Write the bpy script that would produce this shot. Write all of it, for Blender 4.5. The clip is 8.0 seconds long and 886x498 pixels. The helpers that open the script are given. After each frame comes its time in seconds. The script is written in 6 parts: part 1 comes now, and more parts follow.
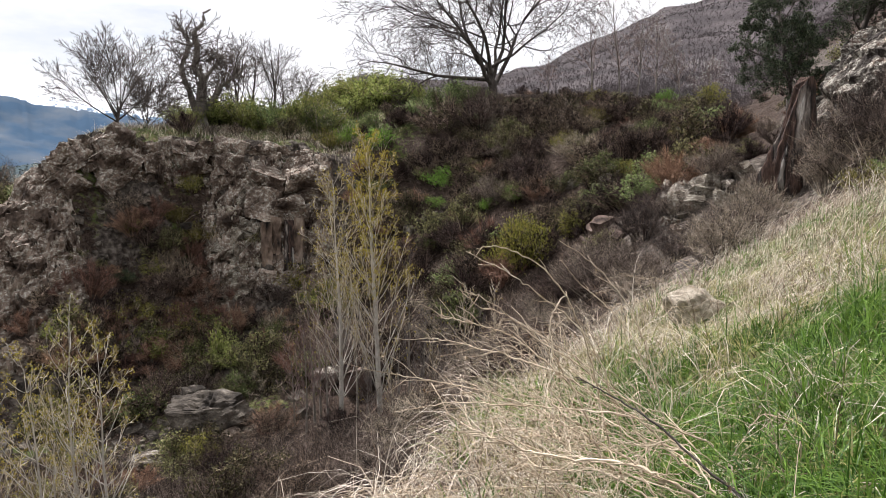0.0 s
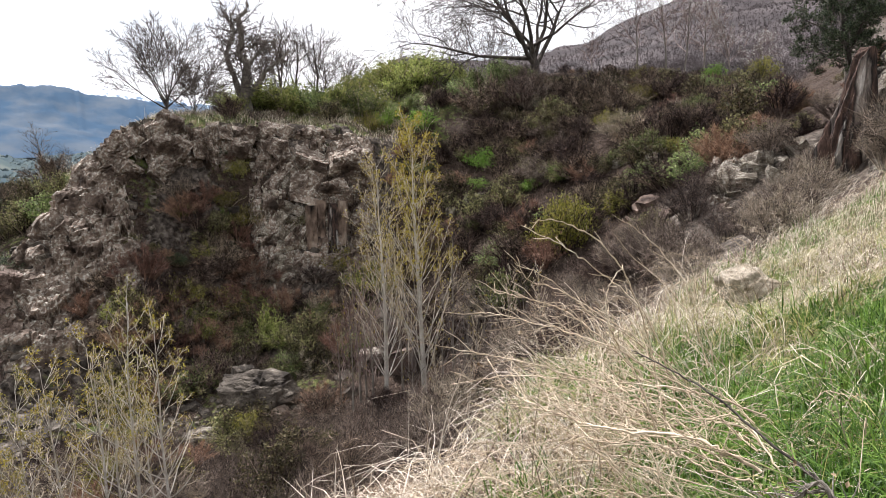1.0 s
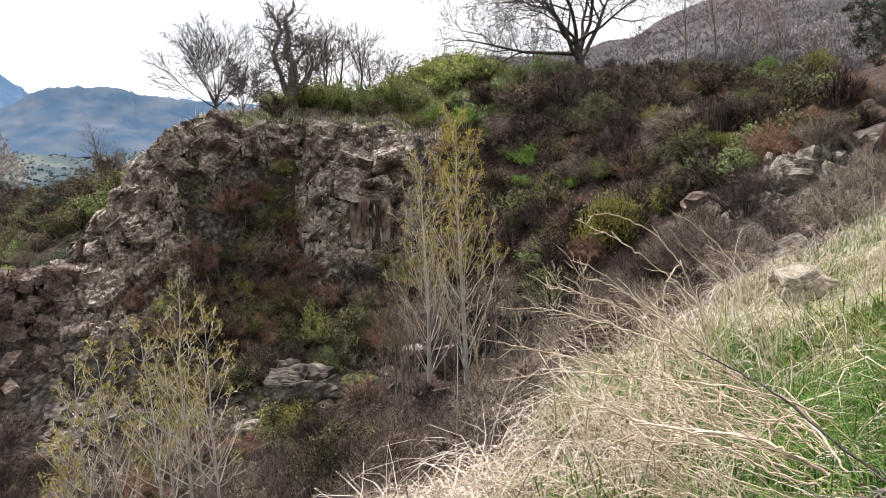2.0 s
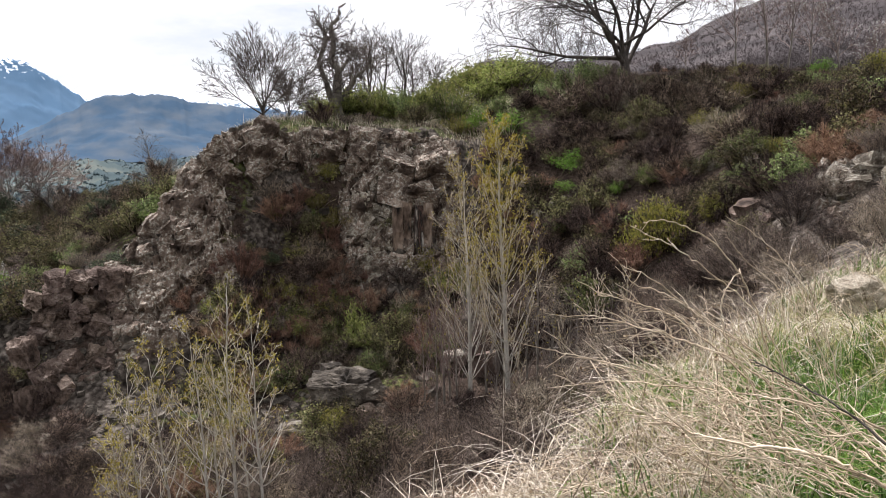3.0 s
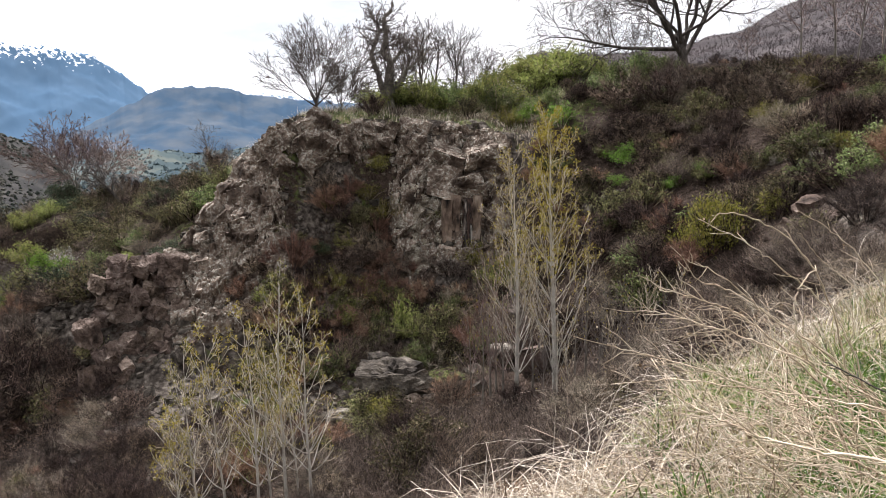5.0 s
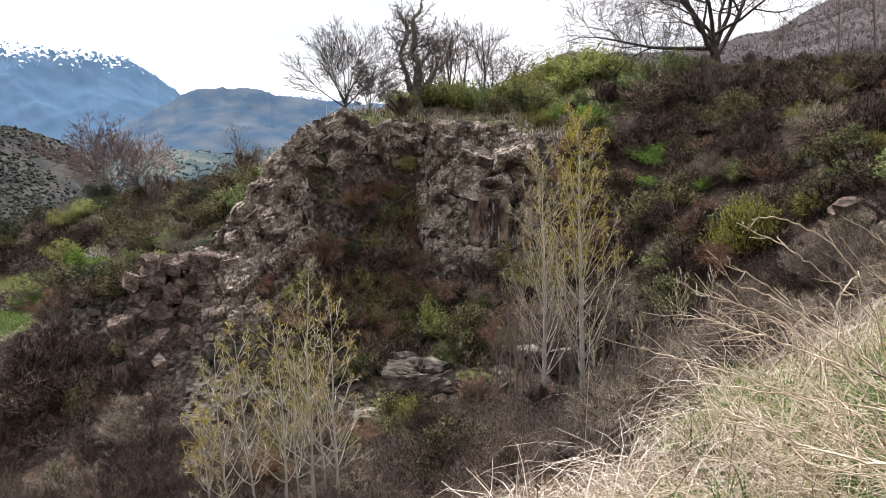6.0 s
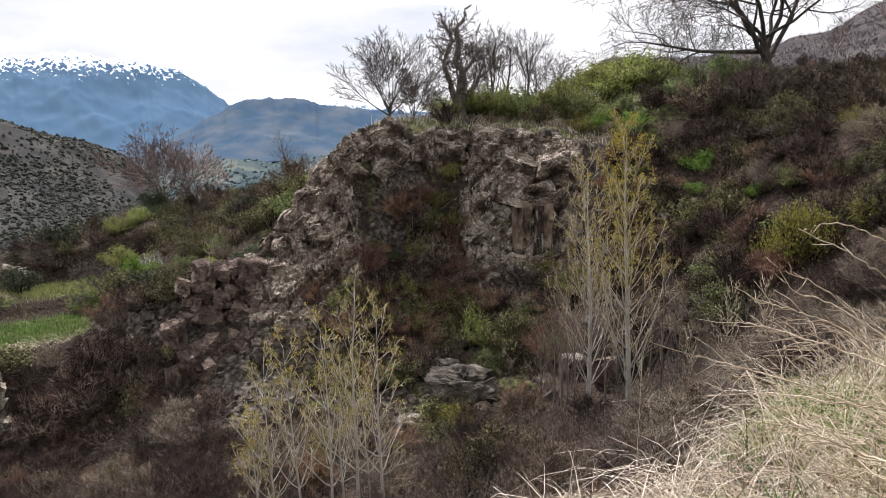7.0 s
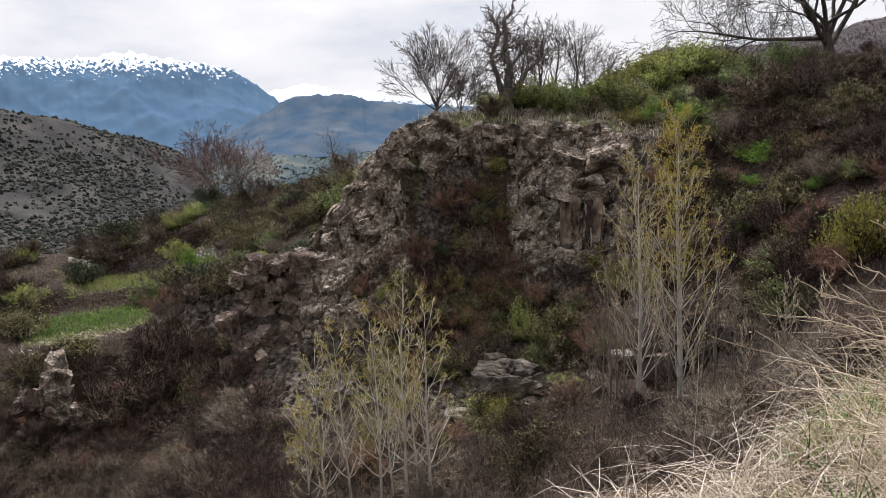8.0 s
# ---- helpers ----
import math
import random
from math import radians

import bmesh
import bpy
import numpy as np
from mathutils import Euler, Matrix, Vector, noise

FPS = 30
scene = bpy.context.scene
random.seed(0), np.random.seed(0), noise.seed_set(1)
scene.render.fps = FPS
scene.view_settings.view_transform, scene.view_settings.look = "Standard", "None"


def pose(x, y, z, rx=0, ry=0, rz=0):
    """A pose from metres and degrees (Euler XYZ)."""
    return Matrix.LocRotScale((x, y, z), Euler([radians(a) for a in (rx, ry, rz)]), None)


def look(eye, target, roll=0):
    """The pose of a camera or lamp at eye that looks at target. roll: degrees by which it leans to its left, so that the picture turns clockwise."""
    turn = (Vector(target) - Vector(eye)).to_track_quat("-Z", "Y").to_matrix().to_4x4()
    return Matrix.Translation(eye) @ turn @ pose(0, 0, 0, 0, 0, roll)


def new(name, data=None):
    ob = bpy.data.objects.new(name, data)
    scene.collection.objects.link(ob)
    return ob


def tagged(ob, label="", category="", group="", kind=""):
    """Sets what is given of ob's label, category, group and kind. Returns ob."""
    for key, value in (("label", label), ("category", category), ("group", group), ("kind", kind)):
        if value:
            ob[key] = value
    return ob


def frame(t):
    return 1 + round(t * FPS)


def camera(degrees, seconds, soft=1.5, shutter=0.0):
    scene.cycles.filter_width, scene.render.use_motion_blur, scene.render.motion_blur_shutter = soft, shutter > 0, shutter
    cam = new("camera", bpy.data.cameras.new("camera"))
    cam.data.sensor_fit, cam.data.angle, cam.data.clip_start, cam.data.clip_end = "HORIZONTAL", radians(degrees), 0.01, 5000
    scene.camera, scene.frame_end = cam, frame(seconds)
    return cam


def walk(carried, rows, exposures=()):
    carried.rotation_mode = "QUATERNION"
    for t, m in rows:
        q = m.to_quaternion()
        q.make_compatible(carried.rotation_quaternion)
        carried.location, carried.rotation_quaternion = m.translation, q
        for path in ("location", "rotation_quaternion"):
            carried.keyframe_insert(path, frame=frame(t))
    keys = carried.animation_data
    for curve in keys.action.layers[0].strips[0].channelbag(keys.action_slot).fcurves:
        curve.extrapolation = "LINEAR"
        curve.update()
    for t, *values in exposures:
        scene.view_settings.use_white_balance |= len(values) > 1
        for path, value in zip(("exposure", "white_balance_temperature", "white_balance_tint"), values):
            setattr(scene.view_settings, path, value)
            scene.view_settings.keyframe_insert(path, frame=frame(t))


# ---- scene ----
cam = camera(69.2, 8.0, soft=0.8)
PATH = [
    (0, (0.556, 0.068, 1.280), (0.466, 2.043, 0.980), 0.2),
    (0.5, (0.532, 0.058, 1.264), (0.383, 2.024, 0.931), -0.2),
    (1, (0.507, 0.045, 1.252), (0.289, 2.001, 0.899), -0.8),
    (1.5, (0.486, 0.045, 1.240), (0.208, 1.992, 0.877), -1.0),
    (3, (0.425, 0.044, 1.239), (-0.046, 1.958, 0.899), -1.3),
    (3.5, (0.414, 0.050, 1.233), (-0.101, 1.954, 0.904), -0.9),
    (4, (0.403, 0.058, 1.227), (-0.185, 1.940, 0.890), -0.9),
    (4.5, (0.392, 0.071, 1.220), (-0.206, 1.947, 0.867), -1.0),
    (6, (0.357, 0.045, 1.232), (-0.334, 1.888, 0.876), -1.0),
    (6.5, (0.341, 0.026, 1.228), (-0.408, 1.850, 0.890), -1.1),
    (7, (0.325, -0.013, 1.235), (-0.488, 1.784, 0.904), -1.5),
    (7.5, (0.312, -0.032, 1.232), (-0.568, 1.733, 0.896), -2.0),
    (8, (0.299, -0.051, 1.230), (-0.642, 1.680, 0.887), -2.1),
]
walk(cam, [(t, look(eye, target, roll)) for t, eye, target, roll in PATH],
     ((0.0, 0.0, 6350, 14), (0.5, 0.08, 6350, 14), (1.5, 0.32, 6350, 14), (2.3, 0.18, 6350, 14), (3.0, 0.0, 6350, 14), (3.7, -0.12, 6350, 14), (4.5, 0.0, 6350, 14), (5.3, 0.14, 6350, 14), (6.0, 0.14, 6350, 14), (6.6, 0.0, 6350, 14), (7.3, -0.11, 6350, 14), (8.0, -0.26, 6350, 14)))

# ---- world and light: a bright, thinly clouded sky with the sun beyond the far bank ----
SUN_BEARING, SUN_HEIGHT = 46.0, 53.0
world = bpy.data.worlds.new("sky")
scene.world = world
world.use_nodes = True
wt = world.node_tree
wt.nodes.clear()


def wnode(kind, **values):
    n = wt.nodes.new(kind)
    for key, value in values.items():
        n.inputs[key].default_value = value
    return n


w_out, w_coord = wnode("ShaderNodeOutputWorld"), wnode("ShaderNodeTexCoord")
w_sky = wt.nodes.new("ShaderNodeTexSky")
w_sky.sky_type, w_sky.sun_disc = "NISHITA", False
w_sky.sun_elevation, w_sky.sun_rotation = radians(SUN_HEIGHT), radians(-SUN_BEARING)
w_map = wnode("ShaderNodeMapping", Scale=(1.0, 1.0, 3.2))
w_noise = wnode("ShaderNodeTexNoise", Scale=2.6, Detail=6.0, Roughness=0.55)
w_cover = wt.nodes.new("ShaderNodeValToRGB")
w_cover.color_ramp.elements[0].position, w_cover.color_ramp.elements[0].color = 0.24, (0.55, 0.55, 0.55, 1)
w_cover.color_ramp.elements[1].position, w_cover.color_ramp.elements[1].color = 0.46, (1, 1, 1, 1)
w_tone = wt.nodes.new("ShaderNodeValToRGB")
w_tone.color_ramp.elements[0].position, w_tone.color_ramp.elements[0].color = 0.32, (0.74, 0.765, 0.8, 1)
w_tone.color_ramp.elements[1].position, w_tone.color_ramp.elements[1].color = 0.58, (1.0, 1.0, 1.0, 1)
w_blue, w_cloud, w_mix = wnode("ShaderNodeBackground", Strength=0.11), wnode("ShaderNodeBackground", Strength=1.2), wnode("ShaderNodeMixShader")
wl = wt.links.new
wl(w_coord.outputs["Generated"], w_map.inputs["Vector"])
wl(w_map.outputs["Vector"], w_noise.inputs["Vector"])
wl(w_noise.outputs["Fac"], w_cover.inputs["Fac"])
wl(w_noise.outputs["Fac"], w_tone.inputs["Fac"])
wl(w_sky.outputs["Color"], w_blue.inputs["Color"])
wl(w_tone.outputs["Color"], w_cloud.inputs["Color"])
wl(w_cover.outputs["Color"], w_mix.inputs["Fac"])
wl(w_blue.outputs["Background"], w_mix.inputs[1])
wl(w_cloud.outputs["Background"], w_mix.inputs[2])
wl(w_mix.outputs["Shader"], w_out.inputs["Surface"])

sun = new("sun", bpy.data.lights.new("sun", "SUN"))
sun.data.energy, sun.data.angle, sun.data.color = 7.8, radians(4.0), (1.0, 0.965, 0.935)
sb, sh = radians(SUN_BEARING), radians(SUN_HEIGHT)
sun.matrix_world = look((-math.sin(sb) * math.cos(sh) * 60, math.cos(sb) * math.cos(sh) * 60, math.sin(sh) * 60), (0, 0, 0))


# ---- materials ----
def material(name, colours, scale=4.0, rough=0.9, bump=0.4, fine=9.0, spec=0.15, vary=0.0, island=0.0, glow=0.0, stretch=(1, 1, 1), space="Object", sheen=0.0, specks=0.0):
    """A surface of several colours in patches, with finer grain, relief and, where told, differences from piece to piece.
    sheen: how much light passes through a thin leaf."""
    m = bpy.data.materials.new(name)
    m.use_nodes = True
    t = m.node_tree
    link, made, bsdf = t.links.new, t.nodes.new, t.nodes["Principled BSDF"]
    bsdf.inputs["Roughness"].default_value, bsdf.inputs["Specular IOR Level"].default_value = rough, spec
    coord, mapping = made("ShaderNodeTexCoord"), made("ShaderNodeMapping")
    mapping.inputs["Scale"].default_value = stretch
    where = made("ShaderNodeNewGeometry").outputs["Position"] if space == "World" else coord.outputs[space]
    link(where, mapping.inputs["Vector"])
    big, small = made("ShaderNodeTexNoise"), made("ShaderNodeTexNoise")
    for n, s in ((big, scale), (small, scale * fine)):
        n.inputs["Scale"].default_value, n.inputs["Detail"].default_value = s, 6.0
        link(mapping.outputs["Vector"], n.inputs["Vector"])
    ramp = made("ShaderNodeValToRGB")
    while len(ramp.color_ramp.elements) < len(colours):
        ramp.color_ramp.elements.new(0.5)
    for n, c in enumerate(colours):
        e = ramp.color_ramp.elements[n]
        e.position, e.color = 0.3 + 0.4 * n / max(1, len(colours) - 1), (*c, 1)
    source = big.outputs["Fac"]
    if island:
        geo, add = made("ShaderNodeNewGeometry"), made("ShaderNodeMix")
        add.inputs["Factor"].default_value = island
        link(big.outputs["Fac"], add.inputs["A"])
        link(geo.outputs["Random Per Island"], add.inputs["B"])
        source = add.outputs["Result"]
    link(source, ramp.inputs["Fac"])
    grain = made("ShaderNodeMapRange")
    grain.inputs["From Min"].default_value, grain.inputs["From Max"].default_value = 0.3, 0.7
    grain.inputs["To Min"].default_value, grain.inputs["To Max"].default_value = 0.72, 1.25
    link(small.outputs["Fac"], grain.inputs["Value"])
    hsv = made("ShaderNodeHueSaturation")
    link(ramp.outputs["Color"], hsv.inputs["Color"])
    if vary:
        info, spread, both = made("ShaderNodeObjectInfo"), made("ShaderNodeMapRange"), made("ShaderNodeMath")
        spread.inputs["To Min"].default_value, spread.inputs["To Max"].default_value = 1 - vary, 1 + vary
        link(info.outputs["Random"], spread.inputs["Value"])
        both.operation = "MULTIPLY"
        link(spread.outputs["Result"], both.inputs[0])
        link(grain.outputs["Result"], both.inputs[1])
        link(both.outputs["Value"], hsv.inputs["Value"])
        hue = made("ShaderNodeMapRange")
        hue.inputs["To Min"].default_value, hue.inputs["To Max"].default_value = 0.5 - 0.04 * vary, 0.5 + 0.04 * vary
        link(info.outputs["Random"], hue.inputs["Value"])
        link(hue.outputs["Result"], hsv.inputs["Hue"])
    else:
        link(grain.outputs["Result"], hsv.inputs["Value"])
    surface = hsv.outputs["Color"]
    if specks:
        dots, edge, over = made("ShaderNodeTexNoise"), made("ShaderNodeMapRange"), made("ShaderNodeMix")
        dots.inputs["Scale"].default_value, dots.inputs["Detail"].default_value, dots.inputs["Roughness"].default_value = scale * 6.0, 6.0, 0.7
        link(mapping.outputs["Vector"], dots.inputs["Vector"])
        edge.inputs["From Min"].default_value, edge.inputs["From Max"].default_value = 0.53 - 0.1 * specks, 0.66 - 0.1 * specks
        link(dots.outputs["Fac"], edge.inputs["Value"])
        over.data_type = "RGBA"
        over.inputs["B"].default_value = (0.45, 0.43, 0.37, 1)
        patchy, both_on = made("ShaderNodeMapRange"), made("ShaderNodeMath")
        patchy.inputs["From Min"].default_value, patchy.inputs["From Max"].default_value = 0.4, 0.52
        link(big.outputs["Fac"], patchy.inputs["Value"])
        both_on.operation = "MULTIPLY"
        link(edge.outputs["Result"], both_on.inputs[0])
        link(patchy.outputs["Result"], both_on.inputs[1])
        link(both_on.outputs["Value"], over.inputs["Factor"])
        link(surface, over.inputs["A"])
        surface = over.outputs["Result"]
    link(surface, bsdf.inputs["Base Color"])
    if bump:
        relief_node = made("ShaderNodeBump")
        relief_node.inputs["Strength"].default_value, relief_node.inputs["Distance"].default_value = bump, min(0.3 / scale, 0.06)
        link(small.outputs["Fac"], relief_node.inputs["Height"])
        link(relief_node.outputs["Normal"], bsdf.inputs["Normal"])
    if glow:
        link(hsv.outputs["Color"], bsdf.inputs["Emission Color"])
        bsdf.inputs["Emission Strength"].default_value = glow
    if sheen:
        thin, mix = made("ShaderNodeBsdfTranslucent"), made("ShaderNodeMixShader")
        link(hsv.outputs["Color"], thin.inputs["Color"])
        mix.inputs["Fac"].default_value = sheen
        link(bsdf.outputs["BSDF"], mix.inputs[1])
        link(thin.outputs["BSDF"], mix.inputs[2])
        link(mix.outputs["Shader"], t.nodes["Material Output"].inputs["Surface"])
    return m


def ground_material():
    """Soil and litter with grass, bare rock and a hazed valley floor where the mesh says so."""
    m = bpy.data.materials.new("ground")
    m.use_nodes = True
    t = m.node_tree
    link, made, bsdf = t.links.new, t.nodes.new, t.nodes["Principled BSDF"]
    bsdf.inputs["Roughness"].default_value, bsdf.inputs["Specular IOR Level"].default_value = 0.95, 0.1
    geo = made("ShaderNodeNewGeometry")

    def noise(scale, detail=8.0):
        n = made("ShaderNodeTexNoise")
        n.inputs["Scale"].default_value, n.inputs["Detail"].default_value = scale, detail
        link(geo.outputs["Position"], n.inputs["Vector"])
        return n.outputs["Fac"]

    def ramp(source, *stops):
        r = made("ShaderNodeValToRGB")
        while len(r.color_ramp.elements) < len(stops):
            r.color_ramp.elements.new(0.5)
        for e, (at, c) in zip(r.color_ramp.elements, stops):
            e.position, e.color = at, (*c, 1)
        link(source, r.inputs["Fac"])
        return r.outputs["Color"]

    def mixed(fac, a, b):
        n = made("ShaderNodeMix")
        n.data_type = "RGBA"
        link(fac, n.inputs["Factor"])
        link(a, n.inputs["A"])
        link(b, n.inputs["B"])
        return n.outputs["Result"]

    def mask(name, ragged):
        a, add, lift = made("ShaderNodeAttribute"), made("ShaderNodeMath"), made("ShaderNodeMapRange")
        a.attribute_name = name
        add.operation = "ADD"
        link(a.outputs["Fac"], add.inputs[0])
        link(ragged, add.inputs[1])
        lift.inputs["From Min"].default_value, lift.inputs["From Max"].default_value = 0.82, 1.02
        link(add.outputs["Value"], lift.inputs["Value"])
        return lift.outputs["Result"]

    soil = ramp(noise(4.2, 12.0), (0.34, (0.012, 0.0085, 0.0065)), (0.5, (0.033, 0.0225, 0.017)), (0.66, (0.075, 0.053, 0.041)))
    litter = ramp(noise(14.0), (0.35, (0.014, 0.0095, 0.008)), (0.65, (0.095, 0.07, 0.054)))
    half = made("ShaderNodeValue")
    half.outputs[0].default_value = 0.45
    soil = mixed(half.outputs[0], soil, litter)
    grass = ramp(noise(3.0), (0.3, (0.045, 0.06, 0.018)), (0.52, (0.085, 0.105, 0.03)), (0.7, (0.19, 0.165, 0.085)))
    rock = ramp(noise(5.0, 14.0), (0.34, (0.022, 0.018, 0.015)), (0.5, (0.07, 0.058, 0.048)), (0.68, (0.155, 0.135, 0.115)))
    colour = mixed(mask("grassy", noise(5.0)), soil, grass)
    dry = ramp(noise(0.06, 14.0), (0.37, (0.02, 0.02, 0.02)), (0.5, (0.036, 0.035, 0.034)), (0.63, (0.06, 0.056, 0.051)))
    colour = mixed(mask("dry", noise(0.3)), colour, dry)
    heath = ramp(noise(0.05, 12.0), (0.36, (0.036, 0.031, 0.032)), (0.5, (0.06, 0.051, 0.052)), (0.64, (0.092, 0.08, 0.079)))
    colour = mixed(mask("heath", noise(0.3)), colour, heath)
    # valley fields turn blue-grey far off: haze painted into the ground colour
    hazy_fields = ramp(noise(0.006, 6.0), (0.38, (0.03, 0.052, 0.062)), (0.52, (0.048, 0.07, 0.072)), (0.62, (0.085, 0.1, 0.09)))
    colour = mixed(mask("hazy_fields", noise(0.01)), colour, hazy_fields)
    colour = mixed(mask("rocky", noise(7.0, 12.0)), colour, rock)
    link(colour, bsdf.inputs["Base Color"])
    bumped = made("ShaderNodeBump")
    bumped.inputs["Strength"].default_value, bumped.inputs["Distance"].default_value = 0.9, 0.15
    link(noise(6.0, 10.0), bumped.inputs["Height"])
    link(bumped.outputs["Normal"], bsdf.inputs["Normal"])
    return m


GROUND = ground_material()
ROCK = material("rock_grey", [(0.024, 0.02, 0.016), (0.088, 0.072, 0.057), (0.155, 0.13, 0.104), (0.25, 0.215, 0.172)], 1.6, bump=1.0, vary=0.4, specks=0.4)
ROCK_RED = material("rock_red_brown", [(0.028, 0.02, 0.016), (0.11, 0.08, 0.064), (0.185, 0.14, 0.115), (0.31, 0.255, 0.215)], 1.9, bump=1.0, vary=0.25, space="World")
ROCK_PALE = material("rock_pale_lichen", [(0.0562, 0.0447, 0.034), (0.1685, 0.1404, 0.1062), (0.2808, 0.2405, 0.1845), (0.4212, 0.364, 0.2795)], 2.2, bump=1.0, vary=0.2, specks=0.75, space="World")
ROCK_BOULDER = material("rock_boulder", [(0.02, 0.017, 0.014), (0.045, 0.038, 0.031), (0.1, 0.086, 0.07), (0.24, 0.212, 0.175)], 3.2, bump=1.0)
STAINED = material("rock_stained", [(0.013, 0.011, 0.0095), (0.12, 0.086, 0.065), (0.22, 0.165, 0.125), (0.3, 0.245, 0.195), (0.02, 0.016, 0.014)], 1.1, bump=1.0, fine=5.0, stretch=(1.5, 1.5, 0.75), space="World")
STONE_TAN = material("stone_tan", [(0.22, 0.185, 0.14), (0.34, 0.295, 0.23), (0.44, 0.39, 0.315)], 5.0, bump=0.6)
CHARRED = material("rock_streaked", [(0.45, 0.415, 0.37), (0.2, 0.17, 0.145), (0.02, 0.017, 0.016), (0.1, 0.064, 0.05), (0.012, 0.011, 0.011), (0.4, 0.37, 0.33)], 1.5, bump=1.0, stretch=(2.2, 2.2, 0.4), space="World")
BARK_GREY = material("bark_grey", [(0.11, 0.095, 0.08), (0.2, 0.18, 0.155), (0.3, 0.275, 0.245)], 5.0, bump=0.6, stretch=(1, 1, 0.4))
BARK_DARK = material("bark_dark", [(0.035, 0.03, 0.027), (0.075, 0.064, 0.056), (0.12, 0.105, 0.09)], 5.0, bump=0.7, stretch=(1, 1, 0.4))
BARK_PALE = material("bark_pale", [(0.3, 0.275, 0.235), (0.46, 0.43, 0.38), (0.58, 0.55, 0.5)], 6.0, bump=0.4, stretch=(1, 1, 0.5))
TWIG_PALE = material("twigs_pale", [(0.26, 0.21, 0.145), (0.45, 0.38, 0.285), (0.66, 0.59, 0.48)], 3.0, bump=0, island=0.4)
TWIG_GREY = material("twigs_grey", [(0.07, 0.058, 0.052), (0.13, 0.11, 0.1), (0.2, 0.175, 0.16)], 3.0, bump=0, island=0.4, vary=0.2)
TWIG_DARK = material("twigs_dark", [(0.055, 0.046, 0.041), (0.105, 0.088, 0.078), (0.17, 0.145, 0.13)], 3.0, bump=0, island=0.4)
TWIG_RED = material("twigs_reddish", [(0.13, 0.09, 0.08), (0.21, 0.155, 0.138), (0.3, 0.235, 0.21)], 3.0, bump=0, island=0.5, vary=0.25)
BRUSH = material("brush_brown", [(0.009, 0.0065, 0.0055), (0.068, 0.046, 0.038), (0.165, 0.117, 0.094), (0.31, 0.237, 0.19)], 2.0, bump=0, island=0.6, vary=0.75)
# brown brush darkened: the shade of gully and right bank is in its colour
BRUSH_SHADED = material("brush_shaded", [(0.009, 0.0065, 0.0055), (0.024, 0.0165, 0.0135), (0.075, 0.05, 0.04), (0.22, 0.16, 0.128)], 2.0, bump=0, island=0.6, vary=0.6)
BRUSH_GREY = material("brush_grey", [(0.026, 0.02, 0.0165), (0.1, 0.078, 0.062), (0.21, 0.17, 0.137), (0.4, 0.33, 0.27)], 2.0, bump=0, island=0.6, vary=0.6)
BRUSH_RUST = material("brush_rust", [(0.09, 0.05, 0.036), (0.24, 0.14, 0.098), (0.34, 0.22, 0.16)], 2.0, bump=0, island=0.5, vary=0.4)
LEAF_GREEN = material("leaves_green", [(0.075, 0.1, 0.035), (0.155, 0.195, 0.07), (0.25, 0.29, 0.115)], 2.0, rough=0.6, bump=0, island=0.6, vary=0.4, sheen=0.3)
LEAF_BRIGHT = material("leaves_fresh_green", [(0.09, 0.17, 0.022), (0.14, 0.25, 0.035), (0.2, 0.32, 0.06)], 2.0, rough=0.6, bump=0, island=0.6, vary=0.2, sheen=0.3)
LEAF_YELLOW = material("leaves_yellow_green", [(0.13, 0.13, 0.025), (0.21, 0.2, 0.04), (0.3, 0.27, 0.07)], 2.0, rough=0.6, bump=0, island=0.6, vary=0.35, sheen=0.3)
LEAF_SPRING = material("leaves_spring", [(0.14, 0.17, 0.045), (0.25, 0.28, 0.08), (0.36, 0.37, 0.13)], 2.0, rough=0.6, bump=0, island=0.6, vary=0.3, sheen=0.42)
LEAF_OLIVE = material("leaves_olive", [(0.045, 0.044, 0.02), (0.115, 0.108, 0.048), (0.21, 0.19, 0.092)], 2.0, rough=0.7, bump=0, island=0.6, vary=0.55, sheen=0.2)
LEAF_DARK = material("leaves_evergreen", [(0.02, 0.03, 0.016), (0.05, 0.068, 0.036), (0.09, 0.112, 0.062)], 2.0, rough=0.7, bump=0, island=0.6, vary=0.35, sheen=0.1)
LEAF_OCHRE = material("buds_ochre", [(0.24, 0.18, 0.025), (0.34, 0.275, 0.042), (0.42, 0.37, 0.08)], 2.0, rough=0.6, bump=0, island=0.6, sheen=0.35)
BLOSSOM = material("blossom_white", [(0.4, 0.4, 0.36), (0.6, 0.6, 0.56), (0.75, 0.75, 0.72)], 2.0, rough=0.7, bump=0, island=0.6, sheen=0.3)
STRAW = material("dry_grass", [(0.12, 0.083, 0.054), (0.33, 0.262, 0.19), (0.54, 0.455, 0.355), (0.72, 0.65, 0.54)], 1.3, rough=0.6, bump=0, island=0.75, sheen=0.3, spec=0.3)
GREEN_GRASS = material("green_grass", [(0.034, 0.082, 0.01), (0.082, 0.165, 0.02), (0.155, 0.26, 0.042)], 1.3, rough=0.45, bump=0, island=0.6, sheen=0.35, spec=0.35)
YELLOW_GRASS = material("yellowing_grass", [(0.16, 0.17, 0.04), (0.32, 0.3, 0.11), (0.5, 0.45, 0.22)], 1.3, rough=0.55, bump=0, island=0.7, sheen=0.35, spec=0.3)
CANE = material("bramble_cane", [(0.32, 0.245, 0.168), (0.52, 0.425, 0.31), (0.68, 0.59, 0.46)], 6.0, rough=0.6, bump=0.2)
